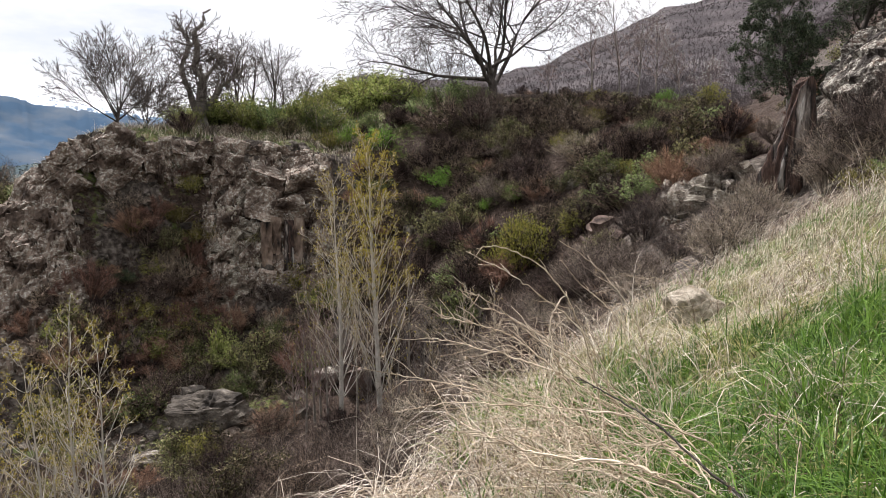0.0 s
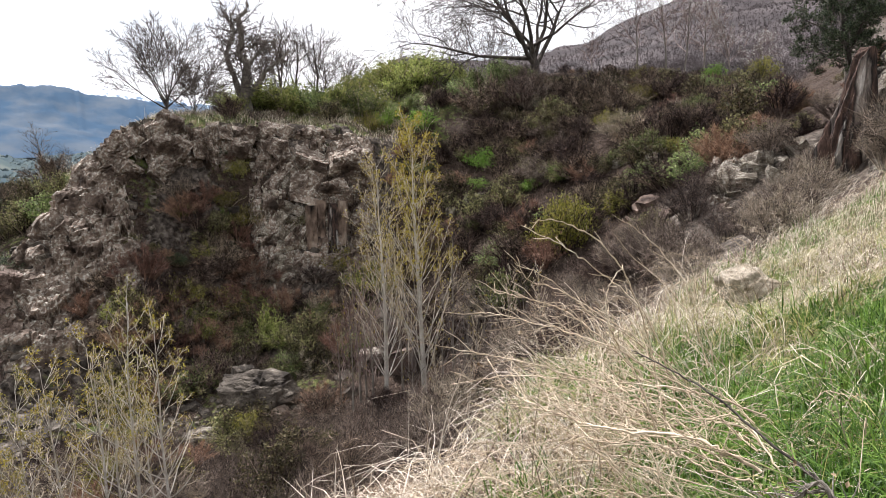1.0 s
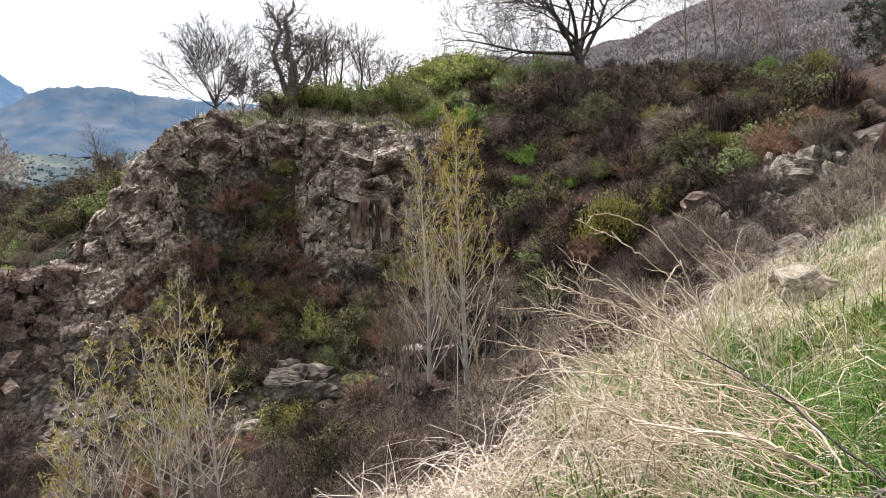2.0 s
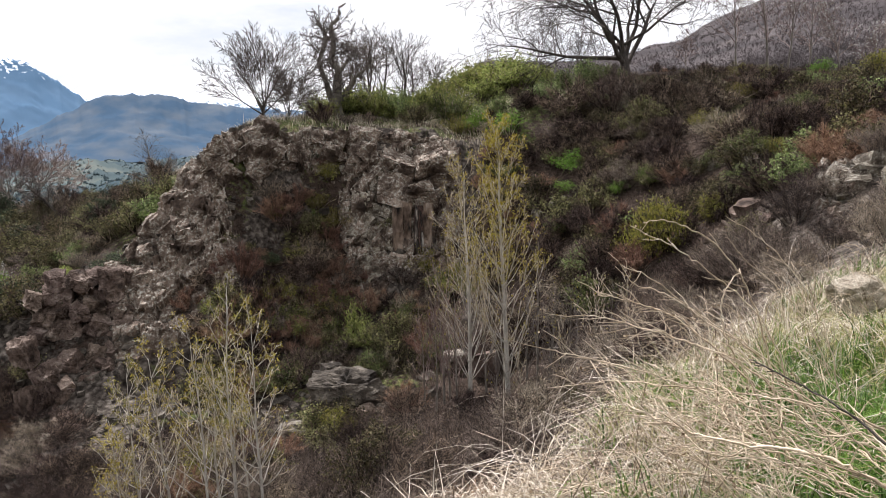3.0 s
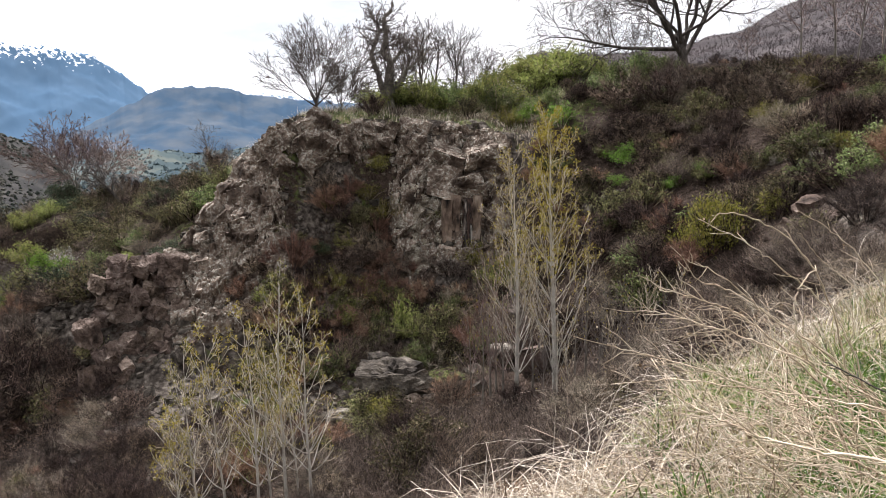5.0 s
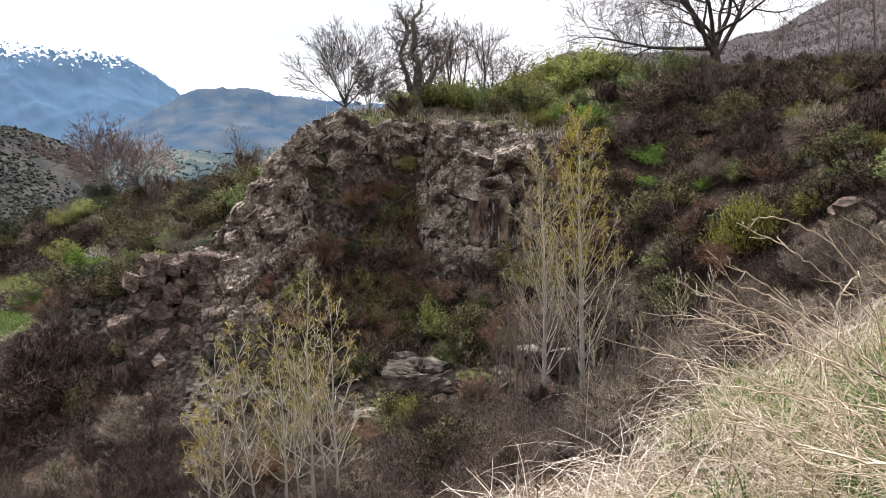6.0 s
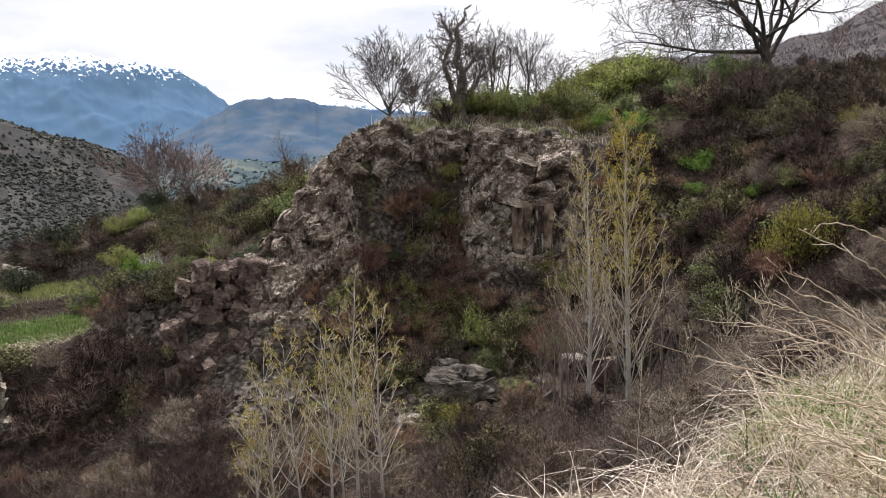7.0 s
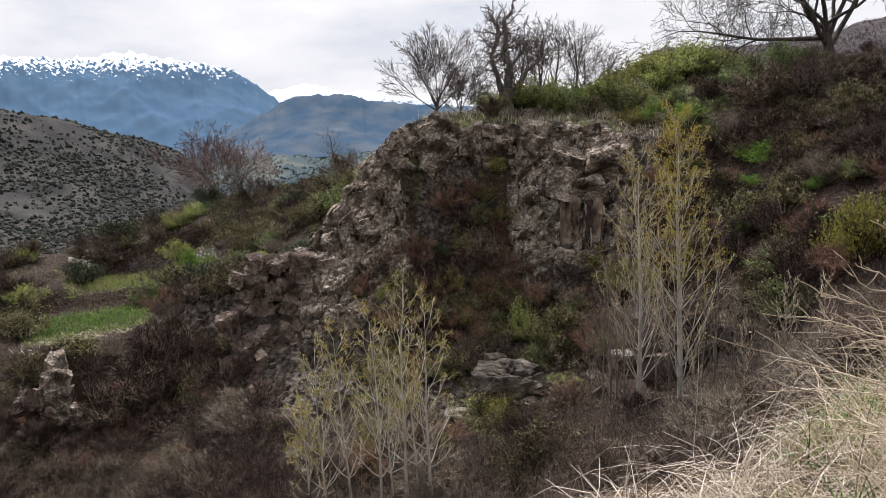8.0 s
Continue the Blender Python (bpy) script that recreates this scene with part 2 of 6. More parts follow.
DEAD_LEAF = material("dead_leaves", [(0.13, 0.085, 0.05), (0.26, 0.19, 0.12), (0.38, 0.31, 0.22)], 5.0, bump=0.1, island=0.6, sheen=0.2)
SCRUB_FAR = material("far_scrub", [(0.022, 0.028, 0.022), (0.042, 0.048, 0.038), (0.08, 0.078, 0.064)], 0.02, bump=0, island=0.7)
WOODS_FAR = material("far_bare_woods", [(0.06, 0.051, 0.051), (0.088, 0.075, 0.075), (0.125, 0.108, 0.108)], 0.02, bump=0, island=0.4)
# valley trees paled and blued, with haze mixed into their colour
HAZY_VALLEY_WOODS = material("hazy_valley_woods", [(0.045, 0.07, 0.08), (0.065, 0.09, 0.095), (0.1, 0.12, 0.115)], 0.02, bump=0, island=0.6)
ROCK_CRAG = material("rock_crag", [(0.03, 0.022, 0.017), (0.112, 0.083, 0.064), (0.195, 0.15, 0.117), (0.33, 0.265, 0.21)], 1.5, bump=0.9, fine=7.0, specks=0.42, space="World")
ROCK_SLAB = material("rock_slab", [(0.016, 0.013, 0.012), (0.05, 0.042, 0.036), (0.09, 0.074, 0.062), (0.15, 0.1, 0.075)], 2.4, bump=1.0, specks=0.5)
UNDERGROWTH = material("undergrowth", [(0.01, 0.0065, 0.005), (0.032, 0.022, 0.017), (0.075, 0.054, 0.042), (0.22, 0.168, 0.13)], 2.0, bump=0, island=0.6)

# ---- landform: lines of the relief round the viewpoint, as (bearing to the left of +y, distance, height) ----
HUB = (0.57, 0.23)
LIP = [(-40, 14, 1.5), (-32, 12.5, .8), (-23, 11, -.35), (-17, 9, -.85), (-8.7, 6.2, -.85), (-1, 4.4, -.75), (5, 3.4, -.7), (11.5, 2.85, -.56), (20, 2.8, -.62), (30, 2.4, -.85), (70, 2.5, -1.2)]
BANK = [(-40, 14.6, 1.6), (-23, 13, -.3), (-17, 11.5, -1.1), (-9, 8.6, -1.9), (0, 6.8, -2.6), (6, 6.5, -3.4), (12, 6.6, -4.2), (20, 7.2, -5), (30, 8, -5.7), (70, 9, -6.3)]
FLOOR = [(-40, 15.5, 1.9), (-32, 15, 1.1), (-23, 16.5, -.3), (-17, 15, -1.3), (-9, 15, -2.8), (0, 16, -5), (8, 18.3, -6.9), (24, 20.5, -7.7), (36, 19, -7.8), (47, 18.5, -7.6), (58, 18, -8.7), (70, 18, -8.8)]
FOOT = [(-40, 18, 5.6), (-30, 18, 3.6), (-25, 20, 1.2), (-17, 19, -.2), (-9, 19, -2), (0, 20, -4.3), (8, 22, -6.4), (24, 23.5, -7.4), (36, 23.3, -7.3), (47, 22.5, -7.8), (55, 25, -9.2), (70, 25.5, -9.4)]
CLIFF = [(-40, 29, 8.3), (-23, 28, 1.6), (-15, 27.6, 1.8), (-8, 27.5, .9), (0, 28, -.3), (8, 27.5, -2.2), (11.5, 27.2, -3.6), (14, 27.4, -5), (18, 27.4, -5.2), (22, 27.4, -5.4), (25, 27.2, -4.6), (30, 27, -4), (34, 26.5, -3.7), (38, 26, -4.7), (42, 25.5, -5.5), (47, 25, -6.5), (55, 27.5, -8), (70, 28.7, -8)]
RIM = [(-40, 40, 11), (-30, 40, 6), (-23, 36, 2.7), (-15, 36, 3.7), (-8, 36, 3.9), (0, 36, 3.7), (8, 33, 1.9), (11.8, 30.6, .8), (14.7, 30.2, 1.3), (19, 30.2, 1.5), (25.5, 30.3, 1.7), (30, 30, 1.8), (32.4, 29.3, 1.6), (33.8, 29.1, .9), (35.4, 29, -.1), (37.3, 28.8, -1.2), (38.5, 28.5, -2.3), (40.6, 28.2, -3.2), (44, 27.9, -4.0), (47, 27.6, -5), (58, 30, -6.7), (70, 32, -6.7)]
CREST = [(-40, 70, 22), (-30, 60, 9), (-22, 42, 3.5), (-15, 42, 4.6), (-8, 41, 4.7), (-2, 39.5, 4.5), (3, 40, 4.1), (7, 40, 4.1), (11.6, 40, 3.6), (16.5, 37, 2.7), (23, 36, 2.9), (29.6, 33.5, 2.4), (33, 33, 1.4), (36, 33, 0), (38, 38, -1), (44, 56, -2.1), (50, 56, -2.3), (58, 46, -4.8), (70, 44, -5.5)]
BACK = [(-40, 110, 36), (-22, 75, 4.4), (-8, 60, 5), (7, 55, 4.6), (16, 50, 1.5), (30, 45, .5), (36, 48, -4), (44, 72, -6), (58, 62, -12), (70, 60, -12)]
NEAR_HILLS = [(-40, 200, 55), (-22, 200, 26), (-8, 200, 17), (7, 200, 14), (16, 200, 6), (30, 200, -25), (44, 200, -45), (58, 200, -34), (70, 200, -30)]
HILLS = [(-40, 450, 150), (-25, 450, 104), (-16, 450, 97), (-7, 450, 66), (0, 450, 52), (5, 450, 51), (9.6, 450, 51), (14.5, 450, 40), (17, 450, 22), (22, 450, -10), (30, 450, -45), (40, 450, -55), (46, 450, -45), (50.2, 450, -2), (53, 450, 10), (57.6, 450, 25), (62.4, 450, 37), (70, 450, 56)]
BEYOND = [(-40, 700, 170), (-7, 700, 55), (9, 700, 30), (22, 700, -30), (44, 700, -60), (58, 700, 0), (70, 700, 20)]
VALLEY = [(-40, 1500, -20), (20, 1500, -60), (44, 1500, -55), (70, 1500, -50)]
EDGE = [(0, 4900, -45)]
LINES = [LIP, BANK, FLOOR, FOOT, CLIFF, RIM, CREST, BACK, NEAR_HILLS, HILLS, BEYOND, VALLEY, EDGE]


def hashed(ix, iy, seed):
    h = (ix.astype(np.int64) * 374761393 + iy.astype(np.int64) * 668265263 + seed * 2147483647) & 0xFFFFFFFF
    h = ((h ^ (h >> 13)) * 1274126177) & 0xFFFFFFFF
    return ((h ^ (h >> 16)) & 0xFFFF) / 65535.0


def value_noise(x, y, seed=0):
    ix, iy = np.floor(x), np.floor(y)
    fx, fy = x - ix, y - iy
    fx, fy = fx * fx * (3 - 2 * fx), fy * fy * (3 - 2 * fy)
    a, b = hashed(ix, iy, seed), hashed(ix + 1, iy, seed)
    c, d = hashed(ix, iy + 1, seed), hashed(ix + 1, iy + 1, seed)
    return (a + (b - a) * fx) * (1 - fy) + (c + (d - c) * fx) * fy


def fractal(x, y, octaves=5, seed=0, ridged=False):
    total, gain, top = 0 * x, 1.0, 0.0
    for n in range(octaves):
        v = value_noise(x * 2**n + 17.3 * n, y * 2**n - 9.1 * n, seed + n)
        total = total + gain * ((1 - np.abs(2 * v - 1)) if ridged else v)
        top, gain = top + gain, gain * 0.5
    return total / top


def smooth(a, passes, axis, wrap=False):
    for _ in range(passes):
        p = np.roll(a, 1, axis), np.roll(a, -1, axis)
        s = (p[0] + 2 * a + p[1]) / 4
        if not wrap:
            first, last = [slice(None)] * 2, [slice(None)] * 2
            first[axis], last[axis] = 0, -1
            s[tuple(first)], s[tuple(last)] = a[tuple(first)], a[tuple(last)]
        a = s
    return a


BEARINGS = np.concatenate([np.arange(-42, 70, 0.25), np.arange(70, 318, 4.0)])
RADII = np.concatenate([np.geomspace(0.5, 12, 66)[:-1], np.arange(12, 46, 0.26), np.geomspace(46, 4900, 74)])


def band(v, lo, hi, soft):
    """1 inside lo..hi, falling to 0 over soft."""
    return np.clip((v - lo) / soft + 1, 0, 1) * np.clip((hi - v) / soft + 1, 0, 1)


def relief():
    """Heights on the polar grid, and where it is grassy and rocky."""
    rings, heights = [np.zeros(len(BEARINGS))], [np.full(len(BEARINGS), -0.37)]
    for line in LINES:
        b, r, z = zip(*line)
        rings.append(np.interp(BEARINGS, b, r, period=360))
        heights.append(np.interp(BEARINGS, b, z, period=360))
    rings, heights = np.array(rings), np.array(heights)
    grid = np.stack([np.interp(RADII, rings[:, n], heights[:, n]) for n in range(len(BEARINGS))])
    grid = smooth(grid, 5, 1)
    inside = slice(0, 448)
    grid[inside] = smooth(grid[inside], 9, 0)
    bear, rad = np.meshgrid(np.radians(BEARINGS), RADII, indexing="ij")
    x, y = HUB[0] - np.sin(bear) * rad, HUB[1] + np.cos(bear) * rad
    deg = np.degrees(bear)
    deg = np.where(deg > 180, deg - 360, deg)
    foot, rim, back = rings[4][:, None], rings[6][:, None], rings[8][:, None]
    steep = band(rad, foot, rim, 1.5)
    crag = steep * band(deg, 13, 52, 6)
    grid = grid + 0.34 * (fractal(x * 0.9, y * 0.9, 4, 3) - 0.5) * np.clip(rad / 5, 0.1, 1)
    grid = grid + np.clip((rad - 12) / 6, 0, 1) * np.clip((150 - rad) / 80, 0, 1) * 1.0 * (fractal(x * 0.28, y * 0.28, 5, 8) - 0.5)
    ledge = fractal(x * 0.55, y * 0.55, 5, 21, True)
    grid = grid + crag * (0.8 * (ledge - 0.6) + 0.15 * (fractal(x * 2.1, y * 2.1, 3, 33, True) - 0.6))
    strata = grid / 0.85 + 0.6 * fractal(x * 0.5, y * 0.5, 3, 71) + 0.03 * deg
    step = strata - np.floor(strata)
    grid = grid + crag * band(deg, 0, 42, 3) * 0.55 * (np.clip((step - 0.6) / 0.3, 0, 1) - step)
    far = np.clip((rad - 90) / 200, 0, 1) * np.clip(rad / 450, 0, 3)
    grid = grid + far * 26 * (fractal(x / 130, y / 130, 6, 5, True) - 0.62)
    patch = fractal(x * 0.35, y * 0.35, 4, 40)
    top = band(rad, rim + 0.3, back, 2.0) * band(deg, 3, 40, 5)
    terraces = 0.75 * band(rad, 37.6, 41.6, 0.6) * band(deg, 49, 60, 1.5) + 0.45 * band(rad, 50, 60, 2) * band(deg, 40, 51, 2)
    grassy = np.clip(np.maximum(top, terraces) * (0.55 + 1.4 * (patch - 0.35)), 0, 1)
    grassy = np.maximum(grassy, band(rad, 0, rings[1][:, None], 1.5) * (0.12 + 0.4 * band(deg, -180, -14, 6)))
    grassy = np.maximum(grassy, 0.45 * np.clip((patch - 0.52) * 6, 0, 1) * band(rad, 20, 60, 2) * band(deg, -40, 40, 4))
    flat = band(rad, 30.6, 37, 0.9) * band(deg, 54, 64, 1.5)
    grid = grid * (1 - flat) + (-6.72 + 0.05 * (patch - 0.5)) * flat
    upper = band(rad, 37.4, 42.2, 0.8) * band(deg, 49.5, 59, 1.5)
    grid = grid * (1 - upper) + (-6.05 + 0.2 * (patch - 0.5)) * upper
    lawn = band(rad, 31.4, 35.6, 0.6) * band(deg, 54.5, 62.8, 1.2)
    grassy = np.maximum(grassy, lawn)
    grassy = np.maximum(grassy, 0.45 * band(rad, 20.9, 22.8, 0.5) * band(deg, 13, 24, 1.5) * (0.4 + patch))
    dry = np.clip((rad - 80) / 50, 0, 1) * np.clip((900 - rad) / 250, 0, 1)
    grassy = np.maximum(grassy, np.clip((rad - 650) / 250, 0, 1) * np.clip(0.75 * fractal(x / 170, y / 170, 4, 90), 0, 1))
    rocky = np.clip(crag * (0.35 + 2.0 * (ledge - 0.5)), 0, 1)
    talus = band(deg, -24, -13, 2) * band(rad, 12, 20, 2)
    wall = band(deg, -60, -25.5, 1.5) * band(rad, 15.5, 70, 1.5)
    scree = band(deg, 41, 50, 2) * band(rad, 17, 24, 1.5)
    rocky = np.maximum(rocky, 0.75 * scree * (0.5 + patch))
    heath = dry * band(deg, -100, 24, 4)
    # where the valley takes its haze-tinted colour, by distance
    hazy_fields = np.clip((rad - 620) / 160, 0, 1)
    rocky = np.clip(np.maximum(rocky, np.maximum(0.75 * talus, 0.8 * wall) * (0.4 + patch)), 0, 1)
    return x, y, grid, grassy, rocky, dry, hazy_fields, heath


GX, GY, GZ, GRASSY, ROCKY, DRY, HAZY_FIELDS, HEATH = relief()


def ground_at(bearing, radius):
    """The ground's point at a bearing and a distance."""
    i = float(np.interp(bearing, BEARINGS, np.arange(len(BEARINGS))))
    j = float(np.interp(radius, RADII, np.arange(len(RADII))))
    i0, j0 = min(int(i), len(BEARINGS) - 2), min(int(j), len(RADII) - 2)
    u, v = i - i0, j - j0
    z = (GZ[i0, j0] * (1 - v) + GZ[i0, j0 + 1] * v) * (1 - u) + (GZ[i0 + 1, j0] * (1 - v) + GZ[i0 + 1, j0 + 1] * v) * u
    a = math.radians(bearing)
    return Vector((HUB[0] - math.sin(a) * radius, HUB[1] + math.cos(a) * radius, float(z)))


# ---- building tools ----
import itertools


class Soup:
    """Faces gathered for one mesh."""

    def __init__(self):
        self.verts, self.faces = [], []

    def tube(self, points, radii, sides=5):
        first, up = len(self.verts), Vector((0, 0, 1))
        for n, p in enumerate(points):
            d = (points[min(n + 1, len(points) - 1)] - points[max(n - 1, 0)]).normalized()
            u = d.cross(up if abs(d.z) < 0.9 else Vector((1, 0, 0))).normalized()
            v = d.cross(u)
            for k in range(sides):
                a = 2 * math.pi * k / sides
                self.verts.append(p + (u * math.cos(a) + v * math.sin(a)) * radii[n])
        for n in range(len(points) - 1):
            for k in range(sides):
                a, b = first + n * sides + k, first + n * sides + (k + 1) % sides
                self.faces.append((a, b, b + sides, a + sides))
        self.faces.append(tuple(first + (len(points) - 1) * sides + k for k in range(sides)))

    def splinter(self, p, q, width, rng):
        """A fine twig: a long thin triangle."""
        d = q - p
        side = Vector((rng.uniform(-1, 1), rng.uniform(-1, 1), rng.uniform(-1, 1))).cross(d).normalized() * width
        n = len(self.verts)
        self.verts += [p - side * 0.5, p + side * 0.5, q]
        self.faces.append((n, n + 1, n + 2))

    def leaf(self, p, size, rng, lean=None):
        """A small folded leaf."""
        d = Vector((rng.gauss(0, 1), rng.gauss(0, 1), rng.gauss(0.3, 1))).normalized() if lean is None else lean
        s = d.cross(Vector((rng.gauss(0, 1), rng.gauss(0, 1), rng.gauss(0, 1)))).normalized()
        up, n = d.cross(s) * size * 0.15, len(self.verts)
        self.verts += [p, p + d * size * 0.5 + s * size * 0.32 + up, p + d * size, p + d * size * 0.5 - s * size * 0.32 + up]
        self.faces += [(n, n + 1, n + 2), (n, n + 2, n + 3)]

    def mesh(self, name, look, flat=True):
        me = bpy.data.meshes.new(name)
        me.from_pydata([tuple(v) for v in self.verts], [], self.faces)
        me.materials.append(look)
        if not flat:
            me.polygons.foreach_set("use_smooth", [True] * len(me.polygons))
        return me


def part(name, data, parent, label=""):
    ob = new(name, data)
    ob.parent = parent
    return tagged(ob, label)


def thing(name, place, label, category, group="", kind=""):
    """An Empty at a thing's base, which carries its parts."""
    ob = new(name)
    ob.empty_display_size = 0.2
    ob.location = place
    return tagged(ob, label, category, group, kind)


def turned(v, angle, around):
    """v leant by an angle, towards a side of it that is given by the angle around."""
    u = v.cross(Vector((0.31, 0.17, 0.93)) if abs(v.z) < 0.9 else Vector((1, 0, 0))).normalized()
    s = u * math.cos(around) + v.cross(u) * math.sin(around)
    return (v * math.cos(angle) + s * math.sin(angle)).normalized()


def grow(rng, wood, twigs, tips, p, d, length, radius, level, spec):
    """A branch with its side branches, down to the finest twigs."""
    deepest, count = len(spec["kids"]), spec["segs"][level]
    points, radii, ways = [p.copy()], [radius], [d]
    tip = spec.get("tip", 0.25) if level else spec.get("top", 0.2)
    for n in range(count):
        sway = Vector((rng.gauss(0, 1), rng.gauss(0, 1), rng.gauss(0, 1))) * spec["sway"][level]
        d = (d + sway + Vector((0, 0, spec["rise"][level]))).normalized()
        p = p + d * (length / count)
        points.append(p)
        radii.append(max(spec.get("least", 0.003), radius * (1 - (1 - tip) * (n + 1) / count)))
        ways.append(d)
    (wood[min(level, 1)] if level < spec.get("fine", 2) else twigs).tube(points, radii, (7, 5, 4, 3, 3)[level])
    if level >= deepest:
        tips.append((points[-1], d))
        tips.append((points[len(points) // 2], d))
        return
    kids, first = spec["kids"][level], spec["first"][level]
    whorl = spec.get("whorl", 0) if level == 0 else 0
    for k in range(kids):
        f = first + (1 - first) * (k + rng.random()) / kids
        if whorl:
            f = first + (1 - first) * (k // whorl + 0.84 + 0.12 * rng.random()) / math.ceil(kids / whorl)
        at = f * count
        i = min(int(at), count - 1)
        base = points[i].lerp(points[i + 1], at - i)
        thick = radii[i] + (radii[i + 1] - radii[i]) * (at - i)
        lean = radians(rng.uniform(*spec["lean"][level]))
        way = turned(ways[i + 1], lean, 2.4 * k + rng.uniform(-0.5, 0.5))
        shape = spec["shape"](f) if level == 0 else 1.15 - 0.6 * f
        if level == 0 and "limbs" in spec:
            wood.append(Soup())
            wood[1] = wood[-1]
        grow(rng, wood, twigs, tips, base, way, length * spec["ratio"][level] * shape * rng.uniform(0.75, 1.2), thick * spec.get("thin", 0.6), level + 1, spec)


def tree(name, bearing, radius, height, spec, seed, label, wood_look, twig_look, bud_look=None, buds=0, bud_size=0.05, girth=0.03, lean=(0, 0), category="tree", group="", sink=0.15):
    """A tree that stands on the ground: trunk and limbs, fine twigs and, where it is coming out, buds or young leaves."""
    rng, wood, twigs, tips = random.Random(seed), [Soup(), Soup()], Soup(), []
    way = Vector((lean[0], lean[1], 1)).normalized()
    grow(rng, wood, twigs, tips, Vector((0, 0, -sink)), way, height * spec.get("bole", 1.0), height * girth, 0, spec)
    ob = thing(name, ground_at(bearing, radius), label, category, group)
    part("trunk", wood[0].mesh("trunk", wood_look, False), ob)
    for limb in wood[2:]:
        part("limb", limb.mesh("limb", wood_look, False), ob)
    if len(wood) == 2 and wood[1].verts:
        tagged(part("branchwork", wood[1].mesh("branchwork", wood_look, False), ob), kind="stuff")
    tagged(part("twig_crown", twigs.mesh("twig_crown", twig_look), ob), kind="stuff")
    if buds:
        leaves = Soup()
        for _ in range(buds):
            p, d = rng.choice(tips)
            if rng.random() < spec.get("bud_from", 0) and p.z < height * 0.5:
                continue
            leaves.leaf(p + Vector((rng.gauss(0, 1), rng.gauss(0, 1), rng.gauss(0, 1))) * bud_size * 0.8, bud_size * rng.uniform(0.6, 1.4), rng)
        tagged(part("foliage", leaves.mesh("foliage", bud_look), ob), kind="stuff")
    return ob


def rock_mesh(name, seed, look, cuts=14, detail=3, rough=0.07, flat=0.0, under=0.0, box=True, gape=0.04):
    """A broken stone of about 1 m radius: a ball cut by planes, with a weathered surface."""
    rng, bm = random.Random(seed), bmesh.new()
    bmesh.ops.create_icosphere(bm, subdivisions=detail, radius=1.0)
    planes = []
    for _ in range(cuts):
        n = Vector((rng.gauss(0, 1), rng.gauss(0, 1), rng.gauss(0, 0.8))).normalized()
        planes.append((n, rng.uniform(0.58, 0.85)))
    for axis in (Vector((1, 0, 0)), Vector((0, 1, 0)), Vector((0, 0, 1))) if box else ():
        for way in (-1, 1):
            n = (axis * way + Vector((rng.gauss(0, 0.16), rng.gauss(0, 0.16), rng.gauss(0, 0.16)))).normalized()
            planes.append((n, rng.uniform(0.4, 0.62)))
    if flat:
        planes.append((Vector((rng.gauss(0, 0.1), rng.gauss(0, 0.1), 1)).normalized(), flat))
    off = Vector((seed * 3.7, seed * 1.3, seed * 0.7))
    for v in bm.verts:
        for n, far in planes:
            over = v.co.dot(n) - far
            if over > 0:
                v.co -= n * over
        if under and v.co.z < 0.15:
            v.co.xy *= 1 - under * min(1, (0.15 - v.co.z) * 4)
        crack = max(0.0, 1 - abs(noise.noise(v.co * 1.7 - off)) * 16) + 0.6 * max(0.0, 1 - abs(noise.noise(v.co * 3.9 + off)) * 11)
        v.co -= v.co.normalized() * (crack * gape - noise.fractal(v.co * 8.0 + off, 0.8, 2.0, 3) * rough * 0.35)
        v.co += v.co.normalized() * (noise.fractal(v.co * 2.2 + off, 0.9, 2.1, 4) * rough * 1.3 - abs(noise.noise(v.co * 3.3 + off)) * rough)
    me = bpy.data.meshes.new(name)
    bm.to_mesh(me)
    bm.free()
    me.materials.append(look)
    return me


def spin(rng, tilt=0.4):
    return Euler((rng.uniform(-tilt, tilt), rng.uniform(-tilt, tilt), rng.uniform(0, 6.28))).to_matrix().to_4x4()


ROCK_SHAPES = [rock_mesh("rock", 11 + n, ROCK, cuts=5 + n, detail=3, rough=0.06) for n in range(7)]
RED_SHAPES = [rock_mesh("rock", 31 + n, ROCK_RED, cuts=6, detail=3, rough=0.05) for n in range(4)]
PALE_SHAPES = [rock_mesh("rock", 51 + n, ROCK_PALE, cuts=6, detail=3, rough=0.05) for n in range(4)]


def outcrop(bearing, radius, width, height, count, shapes, seed, label, size=(0.35, 0.9), depth=0.9, lift=0.0):
    """Bare rock that breaks through the bank: blocks that lean on one another up the slope."""
    rng = random.Random(seed)
    ob = thing("rock_outcrop", ground_at(bearing, radius), label, "rock", "rock outcrops of the far bank")
    for _ in range(count):
        s = rng.uniform(*size) * (1.25 if rng.random() < 0.2 else 1)
        across, up = rng.gauss(0, 0.3) * width, rng.uniform(-0.5, 0.5) * height
        r = radius + up * depth
        p = ground_at(bearing + math.degrees(across / radius), r) - ob.location
        m = Matrix.Translation(p + Vector((0, 0, lift * s))) @ spin(rng, 0.55) @ Matrix.Diagonal((s * rng.uniform(0.8, 1.3), s * rng.uniform(0.7, 1.0), s * rng.uniform(0.7, 1.15), 1))
        stone = part("rock", rng.choice(shapes), ob)
        stone.matrix_local = m
    return ob


